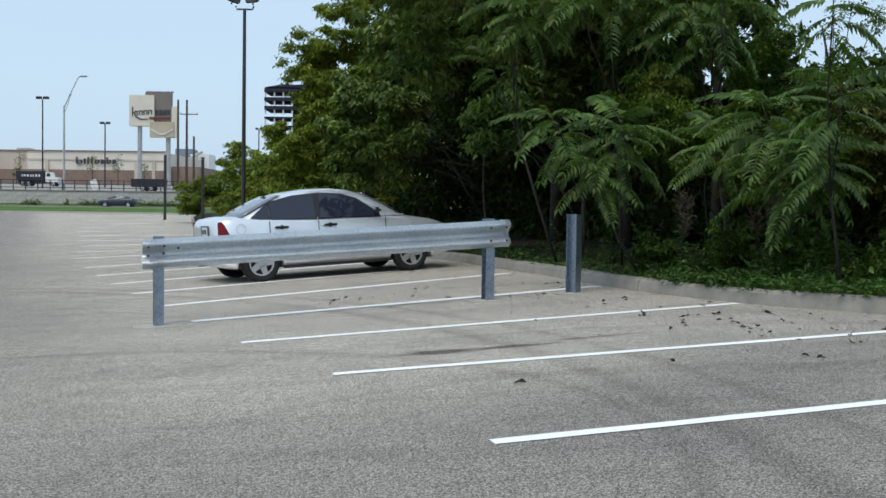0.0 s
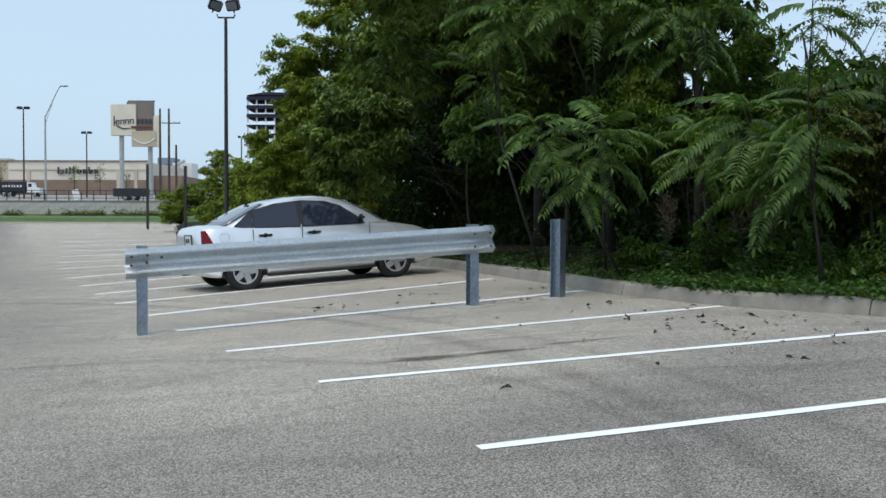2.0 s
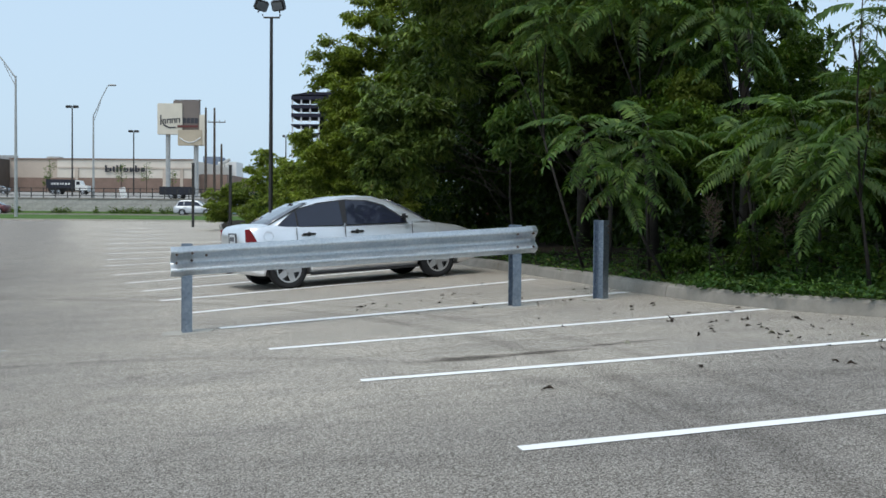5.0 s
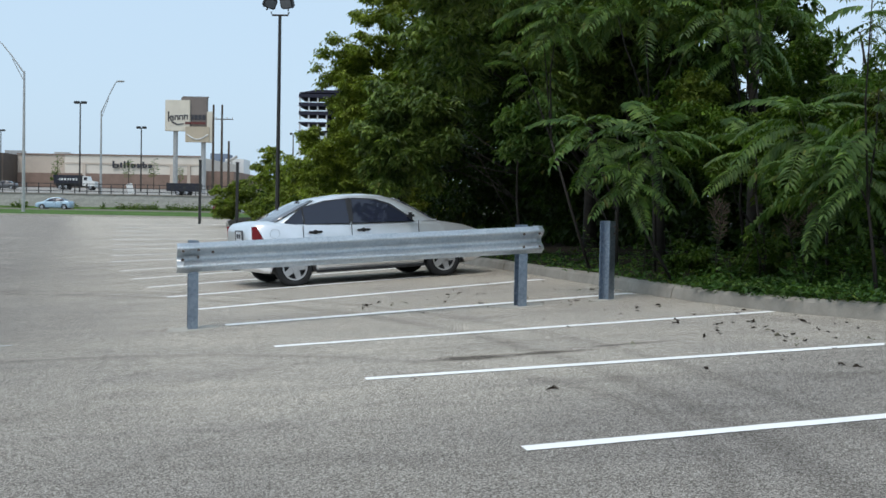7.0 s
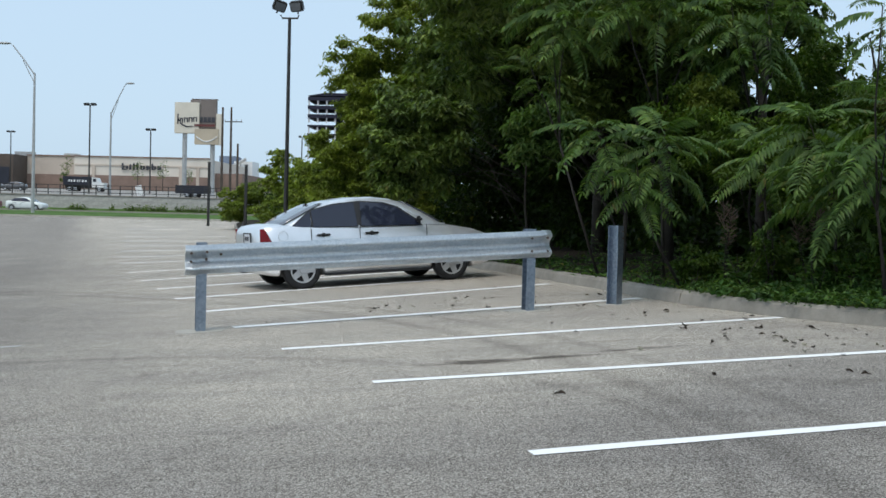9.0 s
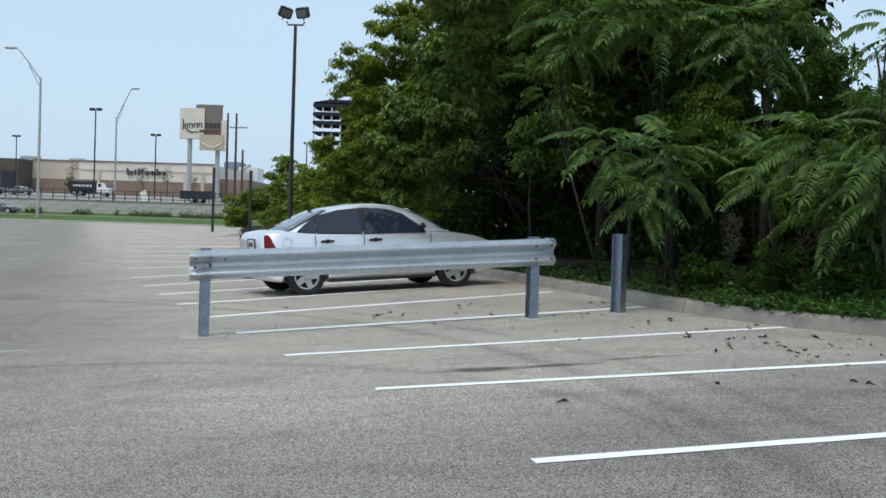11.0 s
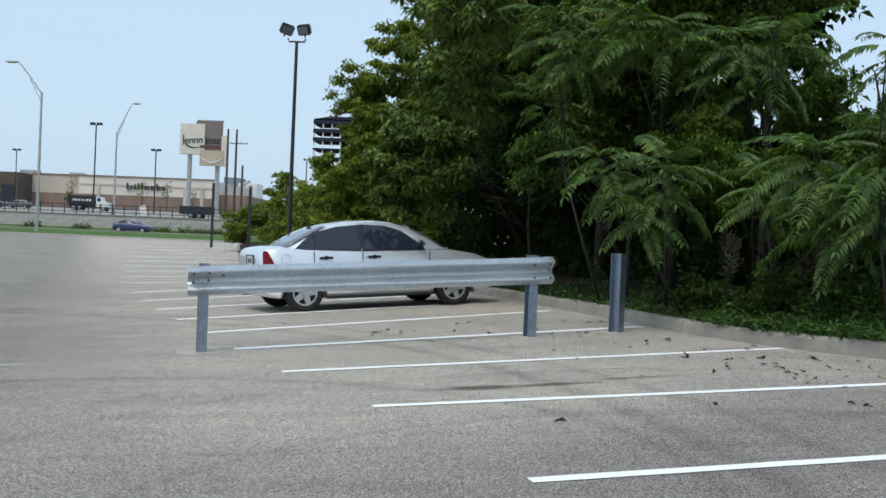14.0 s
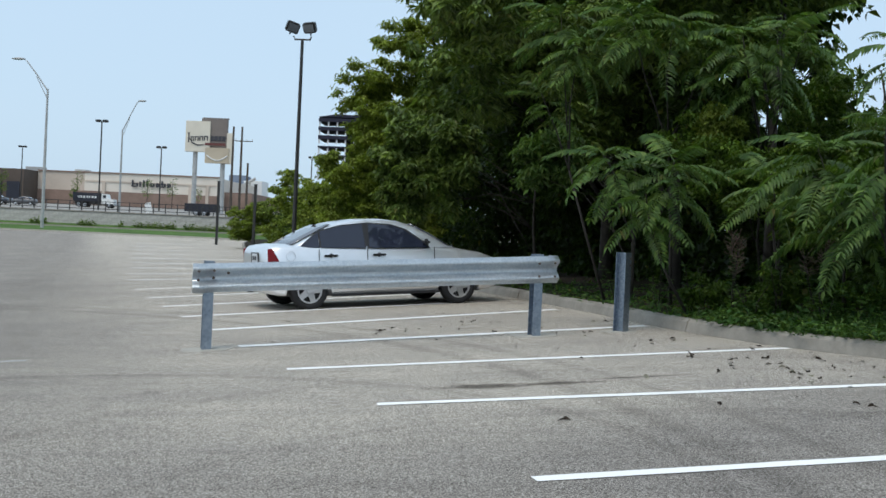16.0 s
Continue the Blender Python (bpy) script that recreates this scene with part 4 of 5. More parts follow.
def build_blue_building():
    root = thing("industrial_building", pose(-67.5, 300.0, 0), "small blue-grey and white industrial block", "building")
    part("wall_block", boxed(-3.6, 0.6, 0, 8, 4, 16.6), BLUEGREY, root, "blue-grey block")
    part("wall_block", boxed(0.62, 5.5, -1, 8, 4, 15.2), WHITEP, root, "white block")
    part("conveyor", tubed([(-6.5, -2, 10.0), (4.0, -2, 15.8)], 0.4, 6), GREYPOLE, root, "grey sloping gantry")
    for x in (-4.5, 2.5):
        part("gantry_leg", tubed([(x, -2, 4), (x, -2, 12 if x < 0 else 15)], 0.2, 6), GREYPOLE, root)


build_blue_building()


def build_retaining_wall():
    root = thing("retaining_wall", Matrix(), "weathered grey block retaining wall beyond the road", "wall", kind="structure")
    part("wall_core", boxed(-420, 300, 137.02, 137.5, 0.9, 2.98), WALLC, root)
    rnd = random.Random(4)
    shapes = []
    for k in range(4):
        bm = boxed(-1.214, 1.214, -0.1, 0.1, -0.262, 0.262, bevel=0.004)
        me = bpy.data.meshes.new("wall_block")
        bm.to_mesh(me)
        bm.free()
        me.materials.append(WALLC)
        shapes.append(me)
    for row in range(3):
        x = -66.0 + (1.2 if row % 2 else 0)
        while x < -27:
            o = new("wall_block", rnd.choice(shapes))
            o.parent = root
            o.location = (x, 136.98 + rnd.uniform(-0.015, 0.015), 1.62 + 0.53 * row)
            x += 2.44
    part("coping", boxed(-420, 300, 136.8, 137.6, 2.98, 3.12, bevel=0.02), KERB, root, "pale coping")


build_retaining_wall()


def build_fence():
    root = thing("lot_fence", pose(0, 138.2, 3.03), "dark metal fence with rails along the upper car park", "fence")
    for k in range(26):
        x = -66.0 + k * 1.5
        part("post", boxed(x - 0.05, x + 0.05, -0.05, 0.05, 0, 1.35), BRONZE, root)
    for z in (0.35, 0.8, 1.25):
        part("rail", boxed(-66, -28.4, -0.03, 0.03, z, z + 0.07), BRONZE, root)


build_fence()


def build_dump_truck():
    g = 3.0 + 63 * 0.025
    root = thing("dump_truck", pose(-71.3, 200.0, g) @ Matrix.Diagonal((0.9, 0.9, 0.95, 1)), "dump truck with a dark blue box and a white cab", "truck")
    bm = bmesh.new()
    prism(bm, [(-4.1, -1.2, 1.1), (1.3, -1.2, 1.1), (1.3, -1.2, 2.75), (-4.3, -1.2, 2.75)], (0, 2.4, 0))
    part("dump_box", bm, NAVY, root, "dark navy dump box with pale marks")
    for k in range(7):
        part("marking", boxed(-3.2 + k * 0.56, -2.85 + k * 0.56, -1.24, -1.2, 1.75, 2.15), WHITEP, root)
    for k in range(7):
        part("rib", boxed(-3.9 + k * 0.8, -3.8 + k * 0.8, -1.27, -1.2, 1.15, 2.7), NAVY, root)
    bm = bmesh.new()
    prism(bm, [(1.5, -1.05, 0.8), (3.9, -1.05, 0.8), (3.95, -1.05, 1.65), (2.75, -1.05, 1.75), (2.45, -1.05, 2.6), (1.5, -1.05, 2.65)], (0, 2.1, 0))
    cab = part("cab", bm, WHITEP, root, "white cab")
    part("cab_window", boxed(1.75, 2.4, -1.08, -1.05, 1.8, 2.4), NAVY, cab)
    part("chassis", boxed(-4.1, 3.9, -0.5, 0.5, 0.6, 1.1), BRONZE, root)
    part("bumper", boxed(3.9, 4.1, -1.1, 1.1, 0.5, 0.85), GREYPOLE, root)
    for x in (-3.0, -1.8, 3.0):
        for s in (-1, 1):
            wheel_parts(root, x, s * 0.95, 0.5, s, False)


build_dump_truck()


def build_skip():
    g = 3.0 + 10 * 0.025
    root = thing("flat_trailer", pose(-38.2, 147.0, g), "dark open trailer with low sides behind the wall", "trailer")
    part("deck", boxed(-2.1, 2.1, -1, 1, 0.5, 0.75), NAVY, root)
    for y in (-1.0, 0.95):
        part("side_board", boxed(-2.1, 2.1, y, y + 0.05, 0.75, 1.55), NAVY, root)
        for k in range(6):
            part("stake", boxed(-2.0 + 0.78 * k, -1.92 + 0.78 * k, y - 0.04, y, 0.6, 1.62), BRONZE, root)
    for x in (-0.6, 0.5):
        for s in (-1, 1):
            wheel_parts(root, x, s * 0.9, 0.36, s, False)
    b = thing("sign_board", pose(-43.3, 141.0, 3.1), "small tilted white board on the upper car park", "board")
    bm = boxed(-0.4, 0.4, -0.04, 0.04, 0.15, 1.45, bevel=0.01)
    part("panel", bm, WHITEP, b).rotation_euler = (0, radians(-14), 0)
    part("foot", boxed(-0.35, 0.35, -0.3, 0.3, 0.0, 0.1), GREYPOLE, b)


build_skip()

P_WHITE, P_SILVER2 = car_paint("white_car_paint", (0.74, 0.77, 0.74), 0.0), car_paint("bright_silver_paint", (0.62, 0.64, 0.66), 0.3)
P_NAVY, P_MAROON, P_RED = car_paint("dark_navy_paint", (0.02, 0.026, 0.04), 0.2), car_paint("maroon_paint", (0.10, 0.018, 0.022), 0.2), car_paint("dark_red_paint", (0.15, 0.012, 0.02), 0.2)
P_BLUE, P_PALE, P_GREY = car_paint("blue_paint", (0.03, 0.05, 0.12), 0.2), car_paint("pale_blue_paint", (0.40, 0.55, 0.66), 0.2), car_paint("dark_grey_paint", (0.10, 0.10, 0.105), 0.3)
for x, y, st, p, lb in ((-92.6, 208.0, PICKUP, P_GREY, "dark grey pickup parked on the upper lot"), (-90.0, 188.0, SUV, P_WHITE, "white car parked on the upper lot"), (-85.0, 190.0, SEDAN, P_NAVY, "dark sedan parked on the upper lot"), (-80.0, 190.0, SEDAN, P_GREY, "grey sedan parked on the upper lot")):
    build_car("parked_car", pose(x, y, 3.0 + (y - 137) * 0.025, 0, 0, 180), st, p, lb, "cars on the upper lot")

# traffic: name, style, paint, label, lane (y), heading, rows of (seconds, x)
TRAFFIC = [
    (SEDAN, P_NAVY, "dark navy sedan driving along the road", 129.0, 180, [(0.0, -37.0), (16.0, -271.0)]),
    (SUV, P_SILVER2, "silver sport utility driving along the road", 125.0, 0, [(0.0, -78.0), (2.6, -48.0), (3.2, -42.2), (3.8, -37.3), (4.4, -33.4), (5.0, -30.4), (6.0, -26.5), (16.0, 12.0)]),
    (SEDAN, P_MAROON, "maroon sedan driving along the road", 129.0, 180, [(0.0, 20.8), (16.0, -222.0)]),
    (SEDAN, P_PALE, "pale blue sedan driving along the road", 132.3, 180, [(0.0, 26.0), (16.0, -147.0)]),
    (SEDAN, P_RED, "dark red sedan driving along the road", 129.0, 180, [(0.0, 77.5), (16.0, -163.5)]),
    (SEDAN, P_WHITE, "white sedan driving along the road", 122.2, 0, [(0.0, -214.5), (16.0, 77.7)]),
    (PICKUP, P_GREY, "dark grey pickup driving along the road", 125.6, 0, [(0.0, -189.3), (16.0, 5.4)]),
    (SUV, P_WHITE, "white sport utility driving along the road", 122.2, 0, [(0.0, -268.0), (16.0, 23.3)]),
    (SEDAN, P_BLUE, "dark blue sedan driving along the road", 122.2, 0, [(0.0, -222.0), (16.0, -12.6)]),
]
MOVERS = []
for st, p, lb, ly, hd, rows in TRAFFIC:
    zr = 1.05 + 0.05 * smooth(119.6, 127, ly)
    MOVERS.append((build_car("road_car", pose(rows[0][1], ly, zr, 0, 0, hd), st, p, lb, "traffic on the road"), ly, zr, hd, rows))

# ---------------------------------------------------------------- foliage
def leaf_quads(P, D, S, roll, width, rnd):
    """Folded leaves at the points P, pointing along D, of the lengths S."""
    n = len(P)
    D = D / np.linalg.norm(D, axis=1)[:, None]
    up = np.tile([0.0, 0.0, 1.0], (n, 1)) + roll
    R = np.cross(D, up)
    R /= np.linalg.norm(R, axis=1)[:, None] + 1e-9
    U = np.cross(R, D)
    s = S[:, None]
    w = s * width
    fold = (0.25 * w)
    base, tip = P, P + D * s - U * s * 0.12
    mid = P + D * s * 0.5
    lf, rt = P + D * s * 0.45 + R * w * 0.5 + U * fold, P + D * s * 0.45 - R * w * 0.5 + U * fold
    V = np.stack([base, lf, tip, mid, rt], 1).reshape(-1, 3)
    k = np.arange(n)[:, None] * 5
    F = np.concatenate([k + [0, 3, 2, 1], k + [0, 4, 2, 3]], 0)
    return V, F


# cones along the camera's sight lines, thinned so the sky shows in its view: both ends of each, and how wide it spreads
# per metre of depth
SKY_SIGHT_CONES = [
    ((2.37, 10.0, 2.5), (14.2, 60.0, 8.68), 0.0180),
    ((2.62, 10.0, 2.89), (15.69, 60.0, 11.02), 0.0120),
    ((1.93, 10.0, 2.84), (11.61, 60.0, 10.73), 0.0110),
    ((1.46, 10.0, 2.94), (8.79, 60.0, 11.33), 0.0090),
    ((-0.14, 10.0, 3.33), (-0.82, 60.0, 13.64), 0.0070),
    ((3.18, 10.0, 3.17), (19.1, 60.0, 12.71), 0.0309),
    ((2.91, 10.0, 3.24), (17.48, 60.0, 13.09), 0.0070),
    ((3.09, 10.0, 2.63), (18.53, 60.0, 9.45), 0.0090),
    ((3.28, 10.0, 2.73), (19.66, 60.0, 10.09), 0.0110),
    ((1.12, 10.0, 2.41), (6.73, 60.0, 8.16), 0.0050),
    ((2.97, 10.0, 2.99), (17.84, 60.0, 11.63), 0.0110),
]


def opened(P, origin, rnd, keep=0.02):
    """Which leaves stay: few of those that lie in the camera's sight cones."""
    W = P + np.array(origin)
    stay = np.ones(len(P), bool)
    for a, b, spread in SKY_SIGHT_CONES:
        a, b = np.array(a), np.array(b)
        t = (W[:, 1] - a[1]) / (b[1] - a[1])
        off = np.linalg.norm(W - (a + t[:, None] * (b - a)), axis=1)
        ragged = 0.65 + 0.7 * rnd.rand(len(P))
        stay &= (off > spread * W[:, 1] * ragged) | (rnd.rand(len(P)) < keep)
    return stay


def clump_leaves(clumps, count, size, width, rnd, droop=0.5, per=9, spread=0.22, origin=(0, 0, 0)):
    """Leaves in sprays over the shells of the clumps (centre, radii)."""
    C = np.array([c for c, r in clumps])
    R = np.array([r for c, r in clumps])
    wgt = (R[:, 0] * R[:, 1] + R[:, 0] * R[:, 2] + R[:, 1] * R[:, 2])
    m = count // per
    idx = rnd.choice(len(clumps), m, p=wgt / wgt.sum())
    d = rnd.normal(size=(m, 3))
    d /= np.linalg.norm(d, axis=1)[:, None]
    rad = rnd.uniform(0.55, 1.06, (m, 1)) ** 0.7
    tw = C[idx] + d * R[idx] * rad
    out = d * np.array([1, 1, 0.35]) + rnd.normal(scale=0.3, size=(m, 3))
    out[:, 2] -= droop * 0.45
    out /= np.linalg.norm(out, axis=1)[:, None]
    # each spray is a drooping whorl of leaves round the end of a twig
    P = np.repeat(tw, per, 0)
    O = np.repeat(out, per, 0)
    k = np.tile(np.arange(per), m)
    turn = np.repeat(rnd.uniform(0, 6.28, m), per) + k * 2.4 + rnd.normal(scale=0.25, size=len(P))
    round_about = np.stack([np.cos(turn), np.sin(turn), np.zeros(len(P))], 1)
    step = (k / per)[:, None]
    P = P - O * step * spread * 1.3 + round_about * spread * 0.12 + rnd.normal(scale=spread * 0.10, size=P.shape)
    D = O * 0.45 + round_about * 0.9 + rnd.normal(scale=0.18, size=P.shape)
    D[:, 2] -= droop * 0.9 * (0.4 + step[:, 0])
    S = size * rnd.uniform(0.65, 1.25, len(P))
    k = opened(P, origin, rnd)
    P, D, S = P[k], D[k], S[k]
    return leaf_quads(P, D, S, rnd.normal(scale=0.25, size=P.shape), width, rnd)


def frond_template(pairs, length, leaflet, droop, rnd):
    """A feather-shaped leaf: a curved stalk with paired leaflets."""
    V, F = [], []
    ts = np.linspace(0.14, 1.0, pairs)

    def axis(t):
        return np.array([length * (t - 0.10 * droop * t * t), 0.0, length * (0.20 * t - droop * 0.5 * t * t)])

    P, D, S = [], [], []
    for i, t in enumerate(ts):
        a = axis(t)
        tang = axis(t + 0.01) - a
        tang /= np.linalg.norm(tang)
        ll = leaflet * (0.75 + 0.5 * math.sin(math.pi * (0.15 + 0.75 * t)))
        for s in (-1, 1):
            P.append(a)
            D.append(np.array([0, s, 0]) * 0.95 + tang * 0.42 + np.array([0, 0, -0.18 - 0.15 * droop]) + rnd.normal(scale=0.07, size=3))
            S.append(ll * rnd.uniform(0.88, 1.08))
    P.append(axis(1.0)); D.append(axis(1.0) - axis(0.95)); S.append(leaflet)
    v, f = leaf_quads(np.array(P), np.array(D), np.array(S), np.zeros((len(P), 3)), 0.31, rnd)
    st = []
    for t in np.linspace(0, 1, 6):
        a = axis(t)
        w = 0.006 * (1.2 - t)
        st += [a + [0, w, 0.002], a + [0, -w, 0.002]]
    k = len(v)
    fs = [[k + 2 * i, k + 2 * i + 1, k + 2 * i + 3, k + 2 * i + 2] for i in range(5)]
    return np.concatenate([v, st]), np.concatenate([f, fs])


FR = np.random.RandomState(5)
FRONDS = [frond_template(p, 1.0, l, d, FR) for p, l, d in ((15, 0.19, 0.8), (16, 0.18, 1.0), (14, 0.20, 1.25), (17, 0.175, 0.9))]


def place_fronds(spots):
    """Fronds from rows of place, heading, lift, bank (degrees) and length."""
    Vs, Fs, k = [], [], 0
    for i, (p, head, lift, bank, ln) in enumerate(spots):
        v, f = FRONDS[i % len(FRONDS)]
        m = np.array((Matrix.Rotation(radians(head), 3, "Z") @ Matrix.Rotation(radians(-lift), 3, "Y") @ Matrix.Rotation(radians(bank), 3, "X")))
        Vs.append(v * ln @ m.T + np.array(p))
        Fs.append(f + k)
        k += len(v)
    return np.concatenate(Vs), np.concatenate(Fs)


def ground_at(x, y):
    kx = kerb_x(y)
    return lot_z(kx, y) + 0.13 + 0.03 * max(0, x - kx)


def trunk_and_limbs(root, base, top, r, targets, rnd, material=None):
    """A bent, tapered trunk and limbs that reach into the clumps."""
    mat = material or BARK
    h = top
    pts = [(0.12 * h * 0.2 * rnd.normal() * t, 0.12 * h * 0.2 * rnd.normal() * t, h * t) for t in np.linspace(0, 1, 6)]
    pts[0] = (0, 0, -0.15)
    part("trunk", tubed(pts, [r * 1.25, r, r * 0.85, r * 0.7, r * 0.5, r * 0.3], 8), mat, root, smooth=True)
    for c in targets:
        t = rnd.uniform(0.3, 0.8)
        i = int(t * 5)
        a = Vector(pts[i])
        c = Vector(c)
        mid = a.lerp(c, 0.5) + Vector((0, 0, 0.12 * (c - a).length))
        part("limb", tubed([a, a.lerp(mid, 0.5) + Vector(rnd.normal(scale=0.06, size=3)), mid, c], [r * 0.45, r * 0.36, r * 0.26, r * 0.1], 6), mat, root, smooth=True)


def build_tree(x, y, clumps, count, size, width, leaf, label, seed, r=0.12, droop=0.5, name="tree", spread=0.22, group="trees behind the kerb"):
    """clumps: offsets from the foot (dx, dy, z) and radii."""
    rnd = np.random.RandomState(seed)
    z = ground_at(x, y)
    root = thing(name, pose(x, y, z), label, "tree" if name == "tree" else "shrub", group)
    top = max(c[2] for c, q in clumps)
    trunk_and_limbs(root, (x, y, z), top * 0.92, r, [c for c, q in clumps[:7]], rnd)
    sub = []
    for c, q in clumps:
        q = np.array(q if isinstance(q, tuple) else (q, q, q * 0.8), float)
        sub.append((np.array(c, float), q * 0.66))
        for _ in range(13):
            d = rnd.normal(size=3)
            d /= np.linalg.norm(d)
            sub.append((np.array(c) + d * q * 0.85, q * rnd.uniform(0.22, 0.42) * np.array((1.15, 1.15, 0.6))))
    V, F = clump_leaves(sub, count, size, width, rnd, droop, spread=spread, origin=(x, y, z))
    V[:, 2] = np.maximum(V[:, 2], 0.02)
    arrays("crown", V, F, leaf, root, "dense leafy crown")
    return root


BROADLEAF = "dense dark green broadleaf tree behind the kerb"
build_tree(2.75, 27.5, [((-3.2, -0.4, 4.6), 1.4), ((-2.2, 0.0, 6.0), 2.0), ((0, 0, 7.6), 2.6), ((-4.4, -0.3, 3.6), 0.9), ((2.2, 0, 5.5), 2.4), ((0, 0.3, 5.0), 2.0), ((-2.6, 0, 7.8), 1.6), ((1.5, 0, 9.5), 2.4), ((-4.0, 0, 5.4), 1.1)], 40000, 0.25, 0.37, LEAF_BROAD, BROADLEAF, 1, 0.14)
build_tree(-2.0, 34.5, [((-1.8, 0, 3.8), 0.8), ((-1.7, 0, 5.3), 0.7), ((-2.3, 0, 5.0), 0.35), ((0.6, 0, 6.0), 2.0), ((0.2, 0, 4.8), 1.4), ((1.2, 0.2, 8.2), 1.7), ((-0.9, 0, 6.9), 0.9), ((-2.30, -0.50, 6.00), 0.22), ((-2.59, -0.50, 5.62), 0.2), ((-2.87, -0.50, 5.18), 0.18), ((-2.69, -0.30, 4.78), 0.2), ((-1.47, -0.50, 6.65), 0.3), ((-1.93, -0.50, 5.47), 0.5), ((-1.22, -0.90, 5.70), 0.7), ((-1.78, -0.70, 4.60), 0.8), ((-0.86, -1.50, 4.55), 0.7), ((-2.00, -0.70, 3.92), 0.6), ((-1.22, -1.50, 3.38), 0.8)], 60000, 0.16, 0.42, LEAF_PALE, "leafy mid-green tree with a ragged outline", 11, 0.08)
build_tree(3.4, 21.0, [((-1.7, -0.5, 4.2), 1.5), ((-0.6, 0, 5.6), 2.0), ((1.2, 0, 5.2), 1.6), ((-1.4, -0.5, 3.1), 1.1), ((1.8, 0, 3.9), 1.5), ((0, 0, 7.4), 2.2), ((-2.0, -0.3, 2.7), 0.8), ((-2.7, -0.4, 4.7), 1.0), ((-3.1, 0.3, 5.3), 1.2), ((-3.85, -2.2, 4.9), 0.8), ((-4.0, -0.8, 5.2), 1.1), ((-3.7, 0.5, 3.6), 0.75), ((-3.3, -1.6, 4.6), 0.9), ((-1.0, 0.5, 7), 2.0), ((0.2, -0.6, 4.4), 1.2)], 46000, 0.215, 0.36, LEAF_BROAD, BROADLEAF, 2, 0.10)
build_tree(4.3, 17.9, [((-1.6, -0.3, 4.3), 1.25), ((-0.5, 0, 5.0), 1.2), ((0.2, 0, 6.4), 1.4)], 20000, 0.185, 0.36, LEAF_BROAD, BROADLEAF, 3, 0.08)
build_tree(8.0, 16.8, [((-1.6, 0, 1.5), 1.1), ((-2.2, 0, 2.2), 0.7), ((0.8, 0, 1.4), 1.1), ((-0.6, 0.4, 1.8), 0.8)], 18000, 0.15, 0.48, LEAF_MID, "leafy mid-green tree with a ragged outline", 4, 0.08)
build_tree(5.4, 14.0, [((-1.0, 0.2, 1.3), 0.8), ((0.3, 0.0, 1.2), 0.8), ((-0.4, 0.1, 1.7), 0.7), ((1.2, 0, 1.4), 0.8)], 13000, 0.11, 0.46, LEAF_MID, "leafy green shrub in the thicket behind the kerb", 12, 0.04, name="shrub")
build_tree(0.9, 24.0, [((-2.59, -0.20, 3.07), 0.6), ((-1.86, -0.40, 2.97), 0.55), ((-2.30, -0.40, 2.30), 0.7), ((-2.66, 0.00, 1.71), 0.6), ((-1.59, -0.60, 2.32), 0.4), ((-1.97, -0.40, 1.55), 0.35), ((-2.93, 0.00, 2.42), 0.6)], 22000, 0.19, 0.37, LEAF_BROAD, "low-branched dark green tree at the edge of the wood", 14, 0.032)
build_tree(2.3, 18.7, [((-1.62, -0.30, 2.34), 0.33), ((-1.29, -0.30, 2.13), 0.36), ((-1.69, -0.30, 1.93), 0.25), ((-1.16, -0.10, 2.47), 0.3)], 4600, 0.15, 0.34, LEAF_FROND, "slim dark green tree behind the kerb", 15, 0.04)
# yellow-green row further along, behind the lamp
build_tree(-2.3, 33.4, [((-2.2, 0.4, 1.3), 0.9), ((-1.8, 0.2, 2.5), 0.8), ((-0.9, 0, 2.2), 0.8), ((-1.2, 0, 1.2), 0.9), ((-1.6, 0.2, 3.3), 0.5), ((-2.8, 1.6, 2.0), 0.8), ((-0.4, 0.4, 3.2), 0.6), ((0.0, 0.3, 1.5), 0.9), ((-2.7, 1.0, 3.0), 0.55)], 40000, 0.135, 0.44, LEAF_PALE, "yellow-green young tree behind the kerb", 5, 0.1)
build_tree(-5.9, 48.0, [((-1.2, 0, 1.3), 1.6), ((-0.4, 0, 2.6), 1.8), ((1.8, 0, 3.2), 2.2), ((-1.8, 0, 2.6), 1.2), ((3, 0, 2), 2.2)], 26000, 0.19, 0.5, LEAF_PALE, "yellow-green shrub by a lamp pole", 6, 0.08, name="shrub")
build_tree(-9.8, 61.0, [((-1.1, 0, 1.3), 1.6), ((1.0, 0, 2.0), 2.0), ((-1.5, 0, 3.0), 1.1), ((3.4, 0, 2.4), 2.2), ((-1.3, 0, 4.0), 0.7), ((0.6, 0, 3.4), 1.0)], 20000, 0.21, 0.52, LEAF_PALE, "bright green shrub at the edge of the asphalt", 7, 0.08, name="shrub")
build_tree(-15.0, 77.0, [((-2.0, 0, 1.3), 1.3), ((0.2, 0, 1.6), 1.6), ((-1.0, 0, 2.3), 1.0), ((2.6, 0, 2.0), 1.9), ((-2.6, 0, 2.2), 0.6)], 22000, 0.2, 0.5, LEAF_PALE, "dark green shrub beside tall dark posts", 8, 0.08, name="shrub")
